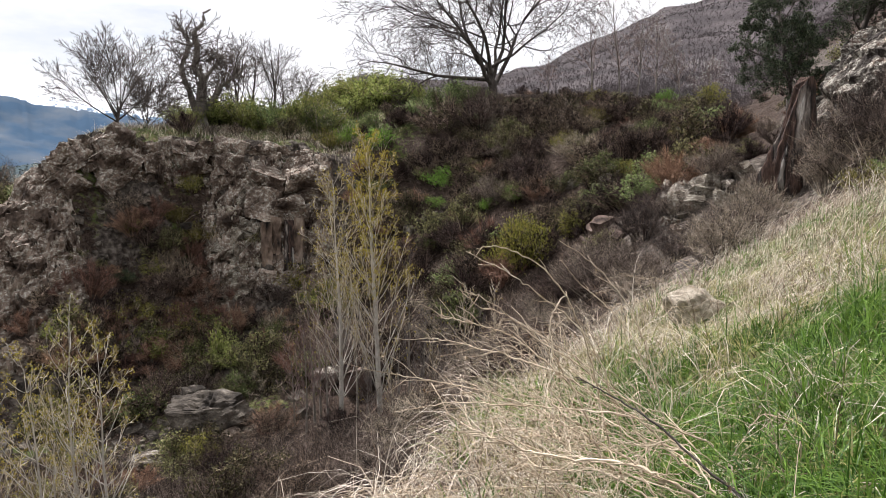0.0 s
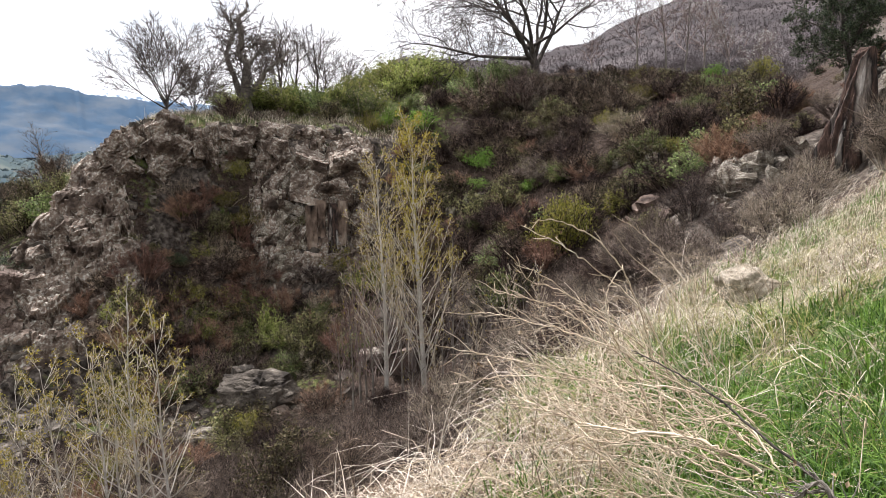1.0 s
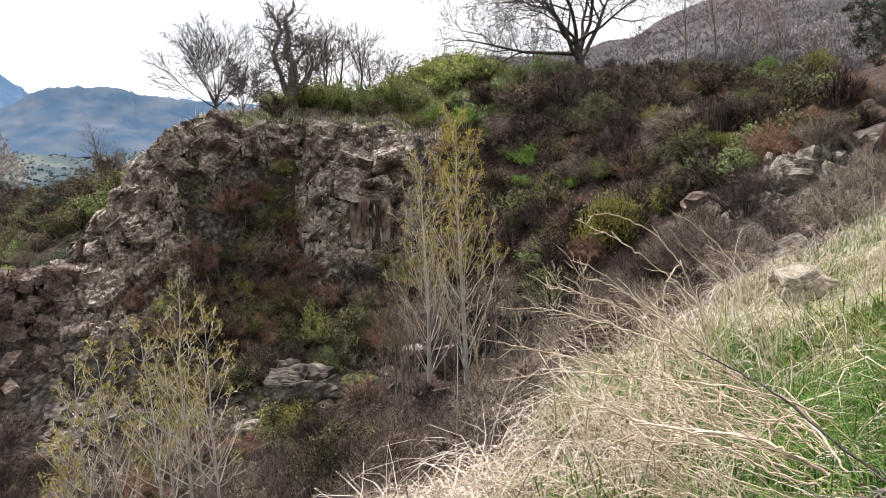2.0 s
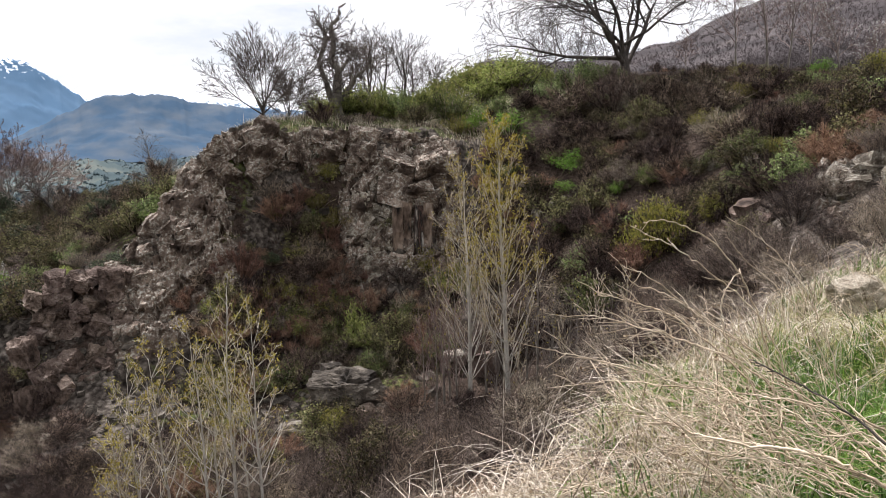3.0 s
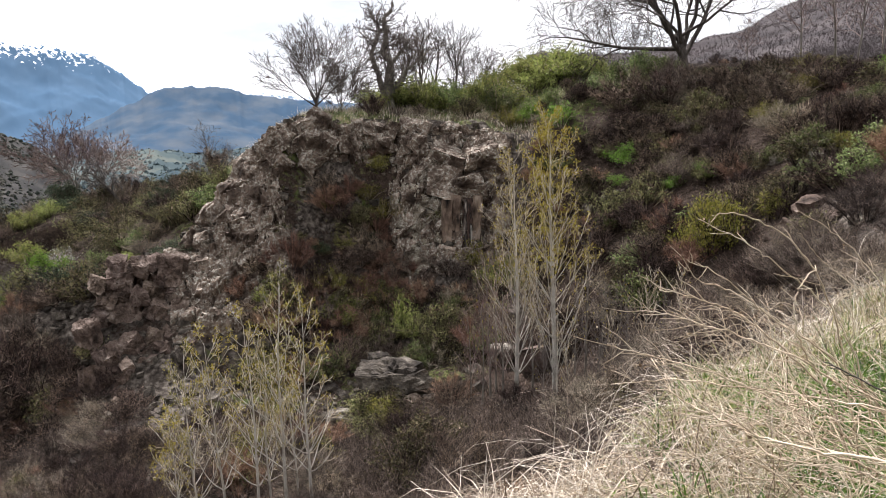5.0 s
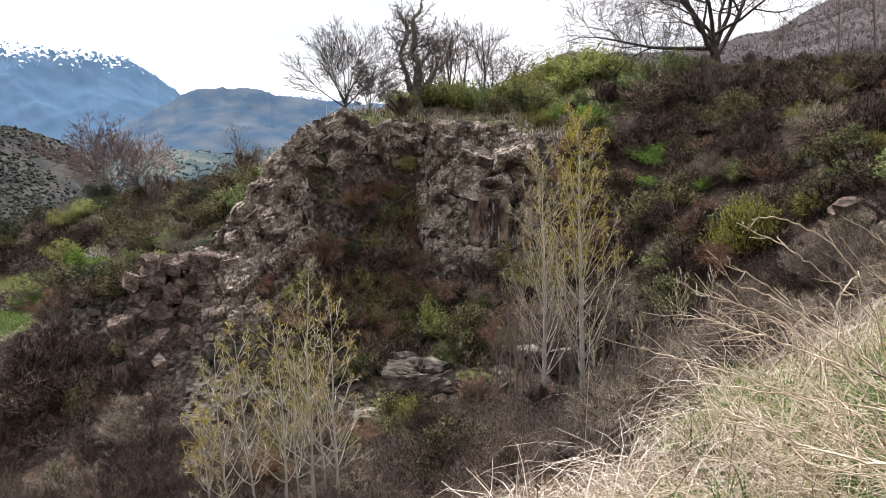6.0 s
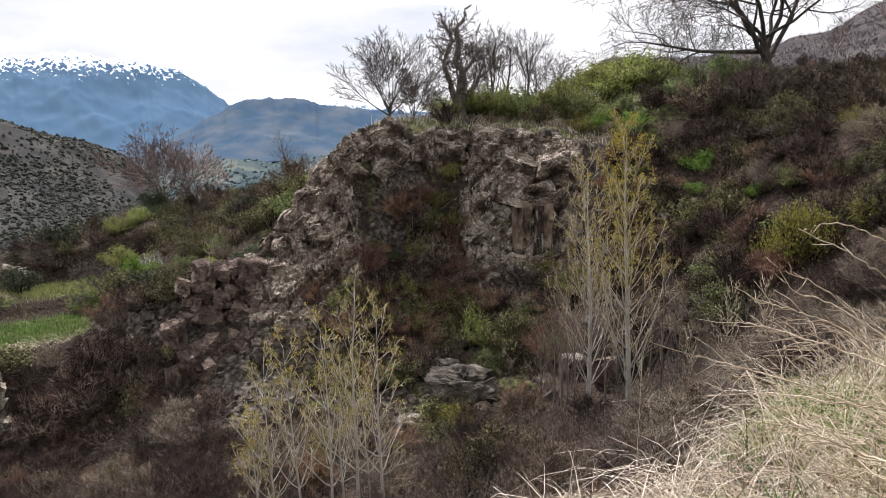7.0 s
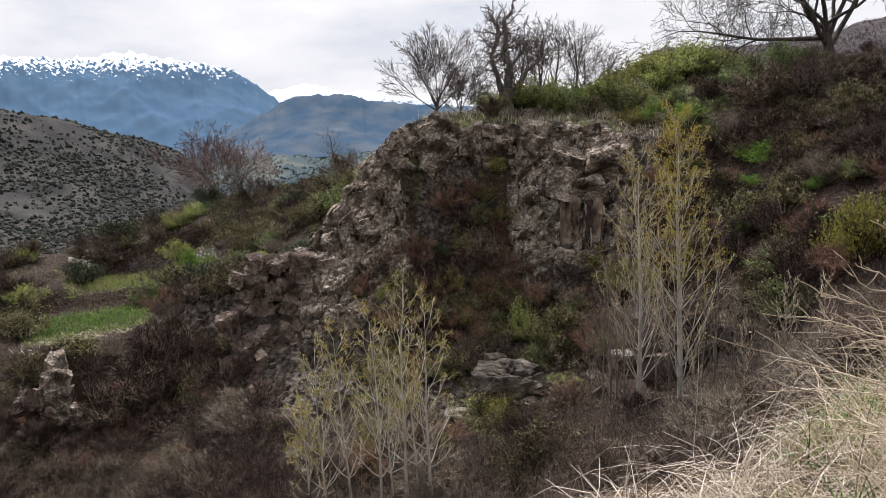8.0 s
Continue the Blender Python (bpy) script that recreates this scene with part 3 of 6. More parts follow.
def boulder(name, bearing, radius, size, shape, label, turn=0.0, sink=0.3, tilt=0.0):
    ob = tagged(new(name, shape), label, "rock")
    p = ground_at(bearing, radius)
    ob.matrix_world = Matrix.Translation(p + Vector((0, 0, size[2] * (1 - 2 * sink)))) @ Euler((tilt, -0.7 * tilt, turn)).to_matrix().to_4x4() @ Matrix.Diagonal((*size, 1))
    return ob


def shrub_meshes(seed, stem_look, leaf_look=None, stems=40, twigs=520, leaves=0, leaf_size=0.07, fine=1.0):
    """A shrub of about 1 m radius and height: stems from one stool, fine twigs, leaves where it has them."""
    rng, stool, wood, leafage = random.Random(seed), Soup(), Soup(), Soup()
    ends = []
    for _ in range(stems):
        a, out = rng.uniform(0, 6.28), rng.random() ** 0.6
        top = Vector((math.cos(a) * out * rng.uniform(0.8, 1.15), math.sin(a) * out * rng.uniform(0.8, 1.15), (1.1 - 0.65 * out * out) * rng.uniform(0.6, 1.05)))
        foot = Vector((top.x, top.y, 0)) * 0.2 + Vector((0, 0, -0.12))
        mid = foot.lerp(top, 0.5) + Vector((rng.gauss(0, 0.06), rng.gauss(0, 0.06), 0.12))
        stool.tube([foot, mid, top], [0.018 * fine, 0.012 * fine, 0.004 * fine], 3)
        ends += [(mid, top)] * 2 + [(foot.lerp(mid, 0.5), mid)]
    for _ in range(twigs):
        a, b = rng.choice(ends)
        p = a.lerp(b, rng.random())
        q = p + Vector((rng.gauss(0, 0.12), rng.gauss(0, 0.12), rng.gauss(0.07, 0.11))) + (b - a) * rng.uniform(0, 0.25)
        wood.splinter(p, q, rng.uniform(0.008, 0.016) * fine, rng)
    for _ in range(leaves):
        a, b = rng.choice(ends)
        p = a.lerp(b, rng.random() ** 0.6) + Vector((rng.gauss(0, 0.11), rng.gauss(0, 0.11), rng.gauss(0.02, 0.1)))
        leafage.leaf(p, leaf_size * rng.uniform(0.6, 1.4), rng)
    return stool.mesh("stool", stem_look), wood.mesh("twig_crown", stem_look), leafage.mesh("foliage", leaf_look) if leaves else None


def shrub_kind(seed, variants, *args, **more):
    return [shrub_meshes(seed + n, *args, **more) for n in range(variants)]


KINDS = {
    "bare": (shrub_kind(100, 4, BRUSH, stems=30, twigs=3600), "leafless brown shrub on the stony bank"),
    "thorn": (shrub_kind(200, 3, BRUSH_SHADED, stems=30, twigs=3600), "dark leafless thorn bush, deepened in colour by painted shade"),
    "grey": (shrub_kind(110, 3, BRUSH_GREY, stems=28, twigs=3600), "leafless grey shrub with fine twigs"),
    "mist": (shrub_kind(210, 3, BRUSH_GREY, stems=60, twigs=8000, fine=0.42), "leafless grey-brown shrub with a haze of fine twigs"),
    "gloom": (shrub_kind(220, 3, BRUSH_SHADED, stems=60, twigs=7000, fine=0.45), "leafless bush with a haze of fine twigs, shade put into its dark colour"),
    "rust": (shrub_kind(120, 2, BRUSH_RUST, stems=28, twigs=3600), "rust-brown leafless shrub among the rocks"),
    "olive": (shrub_kind(130, 3, BRUSH, LEAF_OLIVE, stems=24, twigs=900, leaves=1500, leaf_size=0.075), "olive-green shrub with small leaves on the bank"),
    "green": (shrub_kind(140, 3, BRUSH_GREY, LEAF_GREEN, stems=22, twigs=600, leaves=1900, leaf_size=0.078), "green shrub in young leaf"),
    "bright": (shrub_kind(150, 2, BRUSH_GREY, LEAF_BRIGHT, stems=24, twigs=300, leaves=1500, leaf_size=0.075), "fresh green shrub, newly in leaf"),
    "yellow": (shrub_kind(160, 2, BRUSH_GREY, LEAF_YELLOW, stems=26, twigs=700, leaves=2000, leaf_size=0.06), "yellow-green shrub coming into leaf"),
    "dark": (shrub_kind(170, 2, BRUSH, LEAF_DARK, stems=30, twigs=300, leaves=2000, leaf_size=0.07), "dark evergreen shrub low on the bank"),
    "leafing": (shrub_kind(190, 2, BRUSH_GREY, LEAF_SPRING, stems=28, twigs=500, leaves=2000, leaf_size=0.075), "low spreading shrub in yellow-green spring leaf"),
    "blossom": (shrub_kind(180, 1, BRUSH_GREY, BLOSSOM, stems=34, twigs=260, leaves=420, leaf_size=0.06), "shrub in white blossom"),
}
NAMES = {"bare": "bare_shrub", "grey": "thicket", "mist": "twiggy_shrub", "gloom": "shaded_shrub", "rust": "rusty_shrub", "olive": "leafy_shrub", "green": "green_shrub", "bright": "fresh_shrub", "yellow": "budding_shrub", "dark": "evergreen_shrub", "blossom": "blossom_shrub", "leafing": "spring_shrub", "thorn": "shaded_thorn"}
shrub_rng = random.Random(77)


def shrub(kind, bearing, radius, size, height=None, label=""):
    """A shrub on the ground, by its kind, its half width and its height."""
    shapes, usual = KINDS[kind]
    stool, wood, leafage = shrub_rng.choice(shapes)
    ob = thing(NAMES[kind], ground_at(bearing, radius), label or usual, "shrub", kind + " shrubs")
    ob.rotation_euler = (shrub_rng.uniform(-0.12, 0.12), shrub_rng.uniform(-0.12, 0.12), shrub_rng.uniform(0, 6.28))
    ob.scale = (size, size, height or size)
    tagged(part("stool", stool, ob), kind="stuff")
    tagged(part("twig_crown", wood, ob), kind="stuff")
    if leafage:
        tagged(part("foliage", leafage, ob), kind="stuff")
    return ob




# ---- jointed rock: a face of blocks with open joints between them ----
def blocks(p, seed):
    """For points of space: the nearest block's number (0 to 1), the way from its middle, and the distance to its joints."""
    cell, best, second = np.floor(p), np.full(len(p), 9.0), np.full(len(p), 9.0)
    number, middle = np.zeros(len(p)), np.zeros_like(p)
    for dx, dy, dz in itertools.product((-1, 0, 1), repeat=3):
        c = cell + (dx, dy, dz)
        ix, iy = c[:, 0] + 57 * c[:, 2], c[:, 1] + 131 * c[:, 2]
        site = c + 0.1 + 0.8 * np.stack([hashed(ix, iy, seed + k) for k in range(3)], -1)
        d = np.linalg.norm(p - site, axis=1)
        nearer = d < best
        second = np.where(nearer, best, np.minimum(second, d))
        best = np.where(nearer, d, best)
        number = np.where(nearer, hashed(ix, iy, seed + 9), number)
        middle = np.where(nearer[:, None], site, middle)
    return number, p - middle, second - best


def rock_face(name, bearings, radii, cover, look, seed, label, dip=25.0, size=1.0, heave=0.5, step=0.055, flat=2.1):
    """Bare rock that stands out of a slope, block by block; cover(bearing, radius) tells how far it is laid bare."""
    mid = sum(radii) / 2
    b1, r1 = np.arange(*bearings, math.degrees(step / mid)), np.arange(*radii, step * 0.9)
    b, r = np.meshgrid(b1, r1, indexing="ij")
    fb, fr = np.interp(b, BEARINGS[:448], np.arange(448)), np.interp(r, RADII, np.arange(len(RADII)))
    i, j = np.minimum(fb.astype(int), 446), np.minimum(fr.astype(int), len(RADII) - 2)
    u, v = fb - i, fr - j
    z = (GZ[i, j] * (1 - v) + GZ[i, j + 1] * v) * (1 - u) + (GZ[i + 1, j] * (1 - v) + GZ[i + 1, j + 1] * v) * u
    a = np.radians(b)
    p = np.stack([HUB[0] - np.sin(a) * r, HUB[1] + np.cos(a) * r, z], -1)
    normal = np.cross(np.gradient(p, axis=1), np.gradient(p, axis=0))
    for k in range(3):
        normal[..., k] = smooth(smooth(normal[..., k], 14, 0), 14, 1)
    normal /= np.linalg.norm(normal, axis=-1, keepdims=True)
    normal *= np.sign(normal[..., 2:3])
    q = p.reshape(-1, 3)
    warp = np.stack([fractal(q[:, 0] * 0.8 + 3 * k, q[:, 2] * 0.8 + q[:, 1] * 0.5, 3, seed + 40 + k) - 0.5 for k in range(3)], -1)
    c, s = math.cos(math.radians(dip)), math.sin(math.radians(dip))
    lie = np.stack([q[:, 0] * c + q[:, 2] * s, q[:, 1], (q[:, 2] * c - q[:, 0] * s) * flat], -1) + warp * 0.7
    out, tilt = np.zeros(len(q)), (np.stack([hashed(np.arange(97), np.arange(97) * 0 + k, seed) for k in range(3)], -1) - 0.5)
    for scale, high, gap in ((1.9 * size, 1.0, 0.05), (0.8 * size, 0.45, 0.06), (0.34 * size, 0.2, 0.08)):
        number, way, joint = blocks(lie / scale, seed + int(scale * 100))
        lean = tilt[(number * 96).astype(int)]
        out += high * heave * ((number - 0.5) * 0.95 + (lean * way).sum(-1) * 1.2 - 0.9 * (1 - np.clip(joint / gap, 0, 1)))
    out += 0.05 * (fractal(q[:, 0] * 6, q[:, 2] * 6 + q[:, 1] * 3, 3, seed + 70) - 0.5)
    bare = cover(b, r).ravel() + 0.9 * (fractal(q[:, 0] * 0.55, q[:, 1] * 0.55 + q[:, 2] * 0.4, 4, seed + 80) - 0.5)
    edge = np.minimum(np.minimum(b - b1[0], b1[-1] - b) * math.radians(1) * mid, np.minimum(r - r1[0], r1[-1] - r)).ravel()
    out = out * np.clip(bare * 1.5, 0.2, 1) + np.clip(-0.5 + 0.95 * bare, -0.5, 0.35)
    out = np.where(edge < 0.5, np.minimum(out, -0.5 + edge * 1.2), out)
    q = q + normal.reshape(-1, 3) * out[:, None]
    nb, nr = b.shape
    i, j = np.meshgrid(np.arange(nb - 1), np.arange(nr - 1), indexing="ij")
    a = i * nr + j
    quads = np.stack([a, a + 1, a + nr + 1, a + nr], -1)[..., ::-1].reshape(-1, 4)
    shown = (out.reshape(nb, nr) > -0.42)
    keep = (shown[:-1, :-1] | shown[1:, 1:] | shown[1:, :-1] | shown[:-1, 1:]).ravel()
    me = bpy.data.meshes.new(name)
    me.from_pydata(q.tolist(), [], quads[keep].tolist())
    me.materials.append(look)
    return tagged(new(name, me), label, "rock face", kind="structure")
# ---- the ground: one sheet from the viewer's feet to the horizon ----
def ground_sheet():
    nb, nr = GX.shape
    verts = np.concatenate([[[HUB[0], HUB[1], -0.37]], np.stack([GX, GY, GZ], -1).reshape(-1, 3)])
    i, j = np.meshgrid(np.arange(nb), np.arange(nr - 1), indexing="ij")
    a, b = 1 + i * nr + j, 1 + ((i + 1) % nb) * nr + j
    quads = np.stack([a, a + 1, b + 1, b], -1).reshape(-1, 4)[:, ::-1]
    k = np.arange(nb)
    fan = np.stack([np.zeros(nb, int), 1 + ((k + 1) % nb) * nr, 1 + k * nr], -1)
    me = bpy.data.meshes.new("ground")
    me.vertices.add(len(verts))
    me.vertices.foreach_set("co", verts.ravel())
    me.loops.add(quads.size + fan.size)
    me.loops.foreach_set("vertex_index", np.concatenate([quads.ravel(), fan.ravel()]))
    me.polygons.add(len(quads) + len(fan))
    me.polygons.foreach_set("loop_start", np.concatenate([np.arange(len(quads)) * 4, quads.size + np.arange(len(fan)) * 3]))
    me.update(calc_edges=True)
    me.validate()
    for name, values in (("grassy", GRASSY), ("rocky", ROCKY), ("dry", DRY), ("hazy_fields", HAZY_FIELDS), ("heath", HEATH)):
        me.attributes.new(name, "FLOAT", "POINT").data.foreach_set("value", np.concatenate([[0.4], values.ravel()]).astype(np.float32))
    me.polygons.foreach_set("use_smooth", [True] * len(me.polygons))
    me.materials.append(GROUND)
    return tagged(new("ground", me), "stony ground with grass, soil and bare rock", "ground", kind="structure")


ground_sheet()


def mountain_material(name, low, high, snow_from, snow_full, glow, patch=120.0):
    """Wooded slopes, pale clearings and, up high, snow, all hazed by blue colour and glow."""
    m = bpy.data.materials.new(name)
    m.use_nodes = True
    t = m.node_tree
    link, made, bsdf = t.links.new, t.nodes.new, t.nodes["Principled BSDF"]
    bsdf.inputs["Roughness"].default_value, bsdf.inputs["Specular IOR Level"].default_value = 1.0, 0.0
    geo, split = made("ShaderNodeNewGeometry"), made("ShaderNodeSeparateXYZ")
    link(geo.outputs["Position"], split.inputs["Vector"])
    big, small = made("ShaderNodeTexNoise"), made("ShaderNodeTexNoise")
    for n, s in ((big, 1 / patch), (small, 1 / 21)):
        n.inputs["Scale"].default_value, n.inputs["Detail"].default_value = s, 8.0
        link(geo.outputs["Position"], n.inputs["Vector"])
    upright = made("ShaderNodeMapping")
    upright.inputs["Scale"].default_value = (1.0, 1.0, 0.45)
    link(geo.outputs["Position"], upright.inputs["Vector"])
    link(upright.outputs["Vector"], small.inputs["Vector"])
    ramp = made("ShaderNodeValToRGB")
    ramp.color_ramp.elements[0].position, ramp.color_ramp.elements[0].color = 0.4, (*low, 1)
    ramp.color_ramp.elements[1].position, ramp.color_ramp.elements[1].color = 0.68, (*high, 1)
    link(big.outputs["Fac"], ramp.inputs["Fac"])
    ragged = made("ShaderNodeMath")
    ragged.operation, ragged.inputs[1].default_value = "MULTIPLY_ADD", 2.0 * (snow_full - snow_from)
    link(small.outputs["Fac"], ragged.inputs[0])
    link(split.outputs["Z"], ragged.inputs[2])
    snow, cover = made("ShaderNodeMapRange"), made("ShaderNodeMix")
    snow.inputs["From Min"].default_value = snow_from + 1.0 * (snow_full - snow_from)
    snow.inputs["From Max"].default_value = snow_from + 1.22 * (snow_full - snow_from)
    link(ragged.outputs["Value"], snow.inputs["Value"])
    cover.data_type = "RGBA"
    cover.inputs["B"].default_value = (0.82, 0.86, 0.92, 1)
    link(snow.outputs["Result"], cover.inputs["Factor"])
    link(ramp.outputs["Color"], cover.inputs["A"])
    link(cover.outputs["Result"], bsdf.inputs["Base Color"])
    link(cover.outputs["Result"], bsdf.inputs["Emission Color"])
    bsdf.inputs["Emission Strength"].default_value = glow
    return m


def mountain(name, crest, near, far, base, rough, look, seed, label):
    """A range on the horizon: its crest as (bearing, height), its foot and its far side."""
    bearings, steps = np.arange(crest[0][0], crest[-1][0], 0.14), np.linspace(0, 1, 56)
    top = (np.interp(bearings, *zip(*crest)) + 0.35 * rough * (fractal(bearings * 1.1, bearings * 0, 5, seed + 5, True) - 0.6))[:, None]
    b, s = np.meshgrid(np.radians(bearings), steps, indexing="ij")
    r = near + (far - near) * s
    x, y = -np.sin(b) * r, np.cos(b) * r
    rise = np.clip(s / 0.8, 0, 1) ** 1.15 * np.clip((1 - s) / 0.2, 0, 1) ** 0.6
    ridge = fractal(x / 420, y / 420, 6, seed, True) - 0.62
    z = base + (top - base) * rise + rough * ridge * np.clip(s * 4, 0, 1) * (0.35 + 0.65 * np.clip((0.8 - s) * 4, 0, 1))
    nb, ns = x.shape
    i, j = np.meshgrid(np.arange(nb - 1), np.arange(ns - 1), indexing="ij")
    a = i * ns + j
    quads = np.stack([a, a + ns, a + ns + 1, a + 1], -1).reshape(-1, 4)
    me = bpy.data.meshes.new(name)
    me.from_pydata(np.stack([x, y, z], -1).reshape(-1, 3).tolist(), [], quads.tolist())
    me.polygons.foreach_set("use_smooth", [True] * len(me.polygons))
    me.materials.append(look)
    return tagged(new(name, me), label, "mountain", kind="structure")


# the haze of distance is put into these blue tones and their glow
BLUE_RANGE = mountain_material("hazy_mountain_woods", (0.062, 0.109, 0.17), (0.073, 0.121, 0.182), 430, 660, 0.75, 160.0)
DARK_RANGE = mountain_material("hazy_mountain_slope", (0.042, 0.07, 0.108), (0.082, 0.1, 0.122), 600, 900, 0.7, 120.0)
SNOW_RANGE = mountain_material("hazy_mountain_snow", (0.09, 0.14, 0.2), (0.2, 0.26, 0.33), 230, 420, 0.6)
mountain("mountain_backdrop", [(39, 60), (40.5, 160), (42.5, 265), (44.5, 380), (46.4, 460), (49, 490), (53.1, 535), (57, 500), (62.1, 495), (70, 520), (78, 350)], 3300, 4300, -50, 120, BLUE_RANGE, 3, "wooded mountain with snow on its ridge, painted haze-blue")
mountain("mountain_backdrop", [(18, 40), (25, 110), (32.8, 155), (36, 190), (38.7, 205), (41, 185), (44, 110), (47, 20), (52, -30)], 2200, 2950, -50, 70, DARK_RANGE, 9, "lower mountain in front of the snowy range, in painted blue haze")
mountain("mountain_backdrop", [(22, 160), (28, 240), (32, 290), (34.5, 350), (36.5, 330), (38, 385), (40, 405), (42, 370), (46, 260), (52, 200)], 4350, 4850, -50, 90, SNOW_RANGE, 15, "far snow-covered range, tinted and glowing for haze")


# ---- woods and scrub on the far slopes ----
def far_clumps(name, count, seed, bearings, radii, size, look, label, category):
    """Bushes and trees too far off to count: ragged little crowns."""
    rng, soup = random.Random(seed), Soup()
    while count:
        b, r = rng.uniform(*bearings), math.exp(rng.uniform(math.log(radii[0]), math.log(radii[1])))
        p = ground_at(b, r)
        if value_noise(np.array(p.x / 25), np.array(p.y / 25), 4) < rng.uniform(0.2, 0.75):
            continue
        count -= 1
        s = (size[0] + (size[1] - size[0]) * rng.random() ** 2) * (0.6 + 0.4 * r / radii[1])
        n = len(soup.verts)
        for level, wide in ((-0.1, 0.85), (0.6, 0.9)):
            for k in range(5):
                a = k * 1.2566 + rng.uniform(-0.4, 0.4)
                w = wide * s * rng.uniform(0.6, 1.25)
                soup.verts.append(p + Vector((math.cos(a) * w, math.sin(a) * w, level * s * rng.uniform(0.6, 1.1))))
        soup.verts.append(p + Vector((rng.gauss(0, 0.15) * s, 0, s * rng.uniform(0.9, 1.5))))
        soup.faces += [(n + k, n + (k + 1) % 5, n + 5 + (k + 1) % 5, n + 5 + k) for k in range(5)]
        soup.faces += [(n + 5 + k, n + 5 + (k + 1) % 5, n + 10) for k in range(5)]
    return tagged(new(name, soup.mesh(name, look)), label, category, kind="stuff")


far_clumps("far_scrub", 19000, 5, (44, 69), (130, 460), (0.25, 1.4), SCRUB_FAR, "dark scrub and small pines scattered over a dry slope", "scrub")


def bare_woods(count, seed, bearings, radii):
    """Leafless trees too far off to count: a few upright stems and boughs each."""
    rng, soup = random.Random(seed), Soup()
    for _ in range(count):
        b, r = rng.uniform(*bearings), math.exp(rng.uniform(math.log(radii[0]), math.log(radii[1])))
        p, tall = ground_at(b, r), rng.uniform(0.8, 2.0)
        thick = 0.0006 * r * rng.uniform(0.6, 1.2)
        soup.splinter(p, p + Vector((rng.gauss(0, 0.5), rng.gauss(0, 0.5), tall)), thick, rng)
        for _ in range(6):
            a = p + Vector((0, 0, tall * rng.uniform(0.15, 0.6)))
            soup.splinter(a, a + Vector((rng.gauss(0, 0.4), rng.gauss(0, 0.4), rng.uniform(0.05, 0.45))) * tall, thick * 0.8, rng)
    return tagged(new("far_woods", soup.mesh("far_woods", WOODS_FAR)), "bare brown woods on the hill above", "woods", kind="stuff")


bare_woods(24000, 6, (-32, 20), (75, 460))
far_clumps("valley_trees", 5200, 7, (28, 55), (500, 2400), (1.2, 5.0), HAZY_VALLEY_WOODS, "trees along the valley floor, with haze in their blue-grey colour", "woods")

# ---- trees ----
SPREADING = dict(limbs=True, kids=(10, 10, 9, 7), first=(0.3, 0.22, 0.2, 0.2), segs=(4, 8, 6, 4, 2), sway=(0.08, 0.2, 0.2, 0.2, 0.22), rise=(0.0, 0.045, 0.03, 0.03, 0.02),
                 lean=((10, 84), (28, 60), (25, 55), (25, 60)), ratio=(3.7, 0.56, 0.54, 0.52), shape=lambda f: 1.1 - 0.2 * f, bole=0.2, thin=0.58, top=0.45, tip=0.14, fine=3, least=0.01)
FAN = dict(limbs=True, kids=(13, 9, 7, 5), first=(0.3, 0.25, 0.2, 0.2), segs=(3, 5, 4, 3, 2), sway=(0.04, 0.06, 0.08, 0.1, 0.12), rise=(0.0, 0.03, 0.05, 0.05, 0.03),
           lean=((14, 74), (18, 44), (20, 45), (20, 50)), ratio=(2.9, 0.55, 0.5, 0.5), shape=lambda f: 1.1 - 0.2 * f, bole=0.28, thin=0.55, top=0.5, tip=0.12, fine=2, least=0.0075)
SLENDER = dict(kids=(18, 7, 5), first=(0.25, 0.2, 0.2), segs=(7, 5, 3, 2), sway=(0.06, 0.12, 0.16, 0.2), rise=(0.02, 0.06, 0.04, 0.03),
               lean=((22, 58), (25, 50), (25, 55)), ratio=(0.5, 0.5, 0.5), shape=lambda f: 1.15 - 0.75 * f, thin=0.5, tip=0.2, fine=1, least=0.0055)
POPLAR = dict(kids=(54, 6, 4), first=(0.06, 0.25, 0.3), segs=(14, 8, 4, 2), sway=(0.012, 0.07, 0.1, 0.13), rise=(0.03, 0.11, 0.09, 0.06),
              lean=((32, 54), (20, 42), (25, 50)), ratio=(0.34, 0.34, 0.4), shape=lambda f: 1.1 - 0.85 * f, thin=0.27, top=0.05, tip=0.3, fine=2, least=0.005, bud_from=0.85, whorl=4)
SAPLING = dict(kids=(30, 5, 2), first=(0.12, 0.3, 0.3), segs=(10, 6, 3, 2), sway=(0.02, 0.05, 0.09, 0.12), rise=(0.03, 0.13, 0.1, 0.06),
               lean=((32, 50), (22, 44), (25, 50)), ratio=(0.27, 0.28, 0.4), shape=lambda f: 1.2 - 0.7 * f, thin=0.42, top=0.06, tip=0.35, fine=1, least=0.0045, bud_from=0.4, whorl=4)
YOUNG = dict(kids=(26, 4, 3), first=(0.14, 0.25, 0.3), segs=(12, 7, 4, 2), sway=(0.025, 0.08, 0.12, 0.16), rise=(0.03, 0.16, 0.12, 0.08),
             lean=((46, 66), (28, 55), (30, 60)), ratio=(0.3, 0.36, 0.42), shape=lambda f: 1.15 - 0.75 * f, thin=0.45, top=0.1, tip=0.4, fine=2, least=0.005, bud_from=0.75, whorl=3)
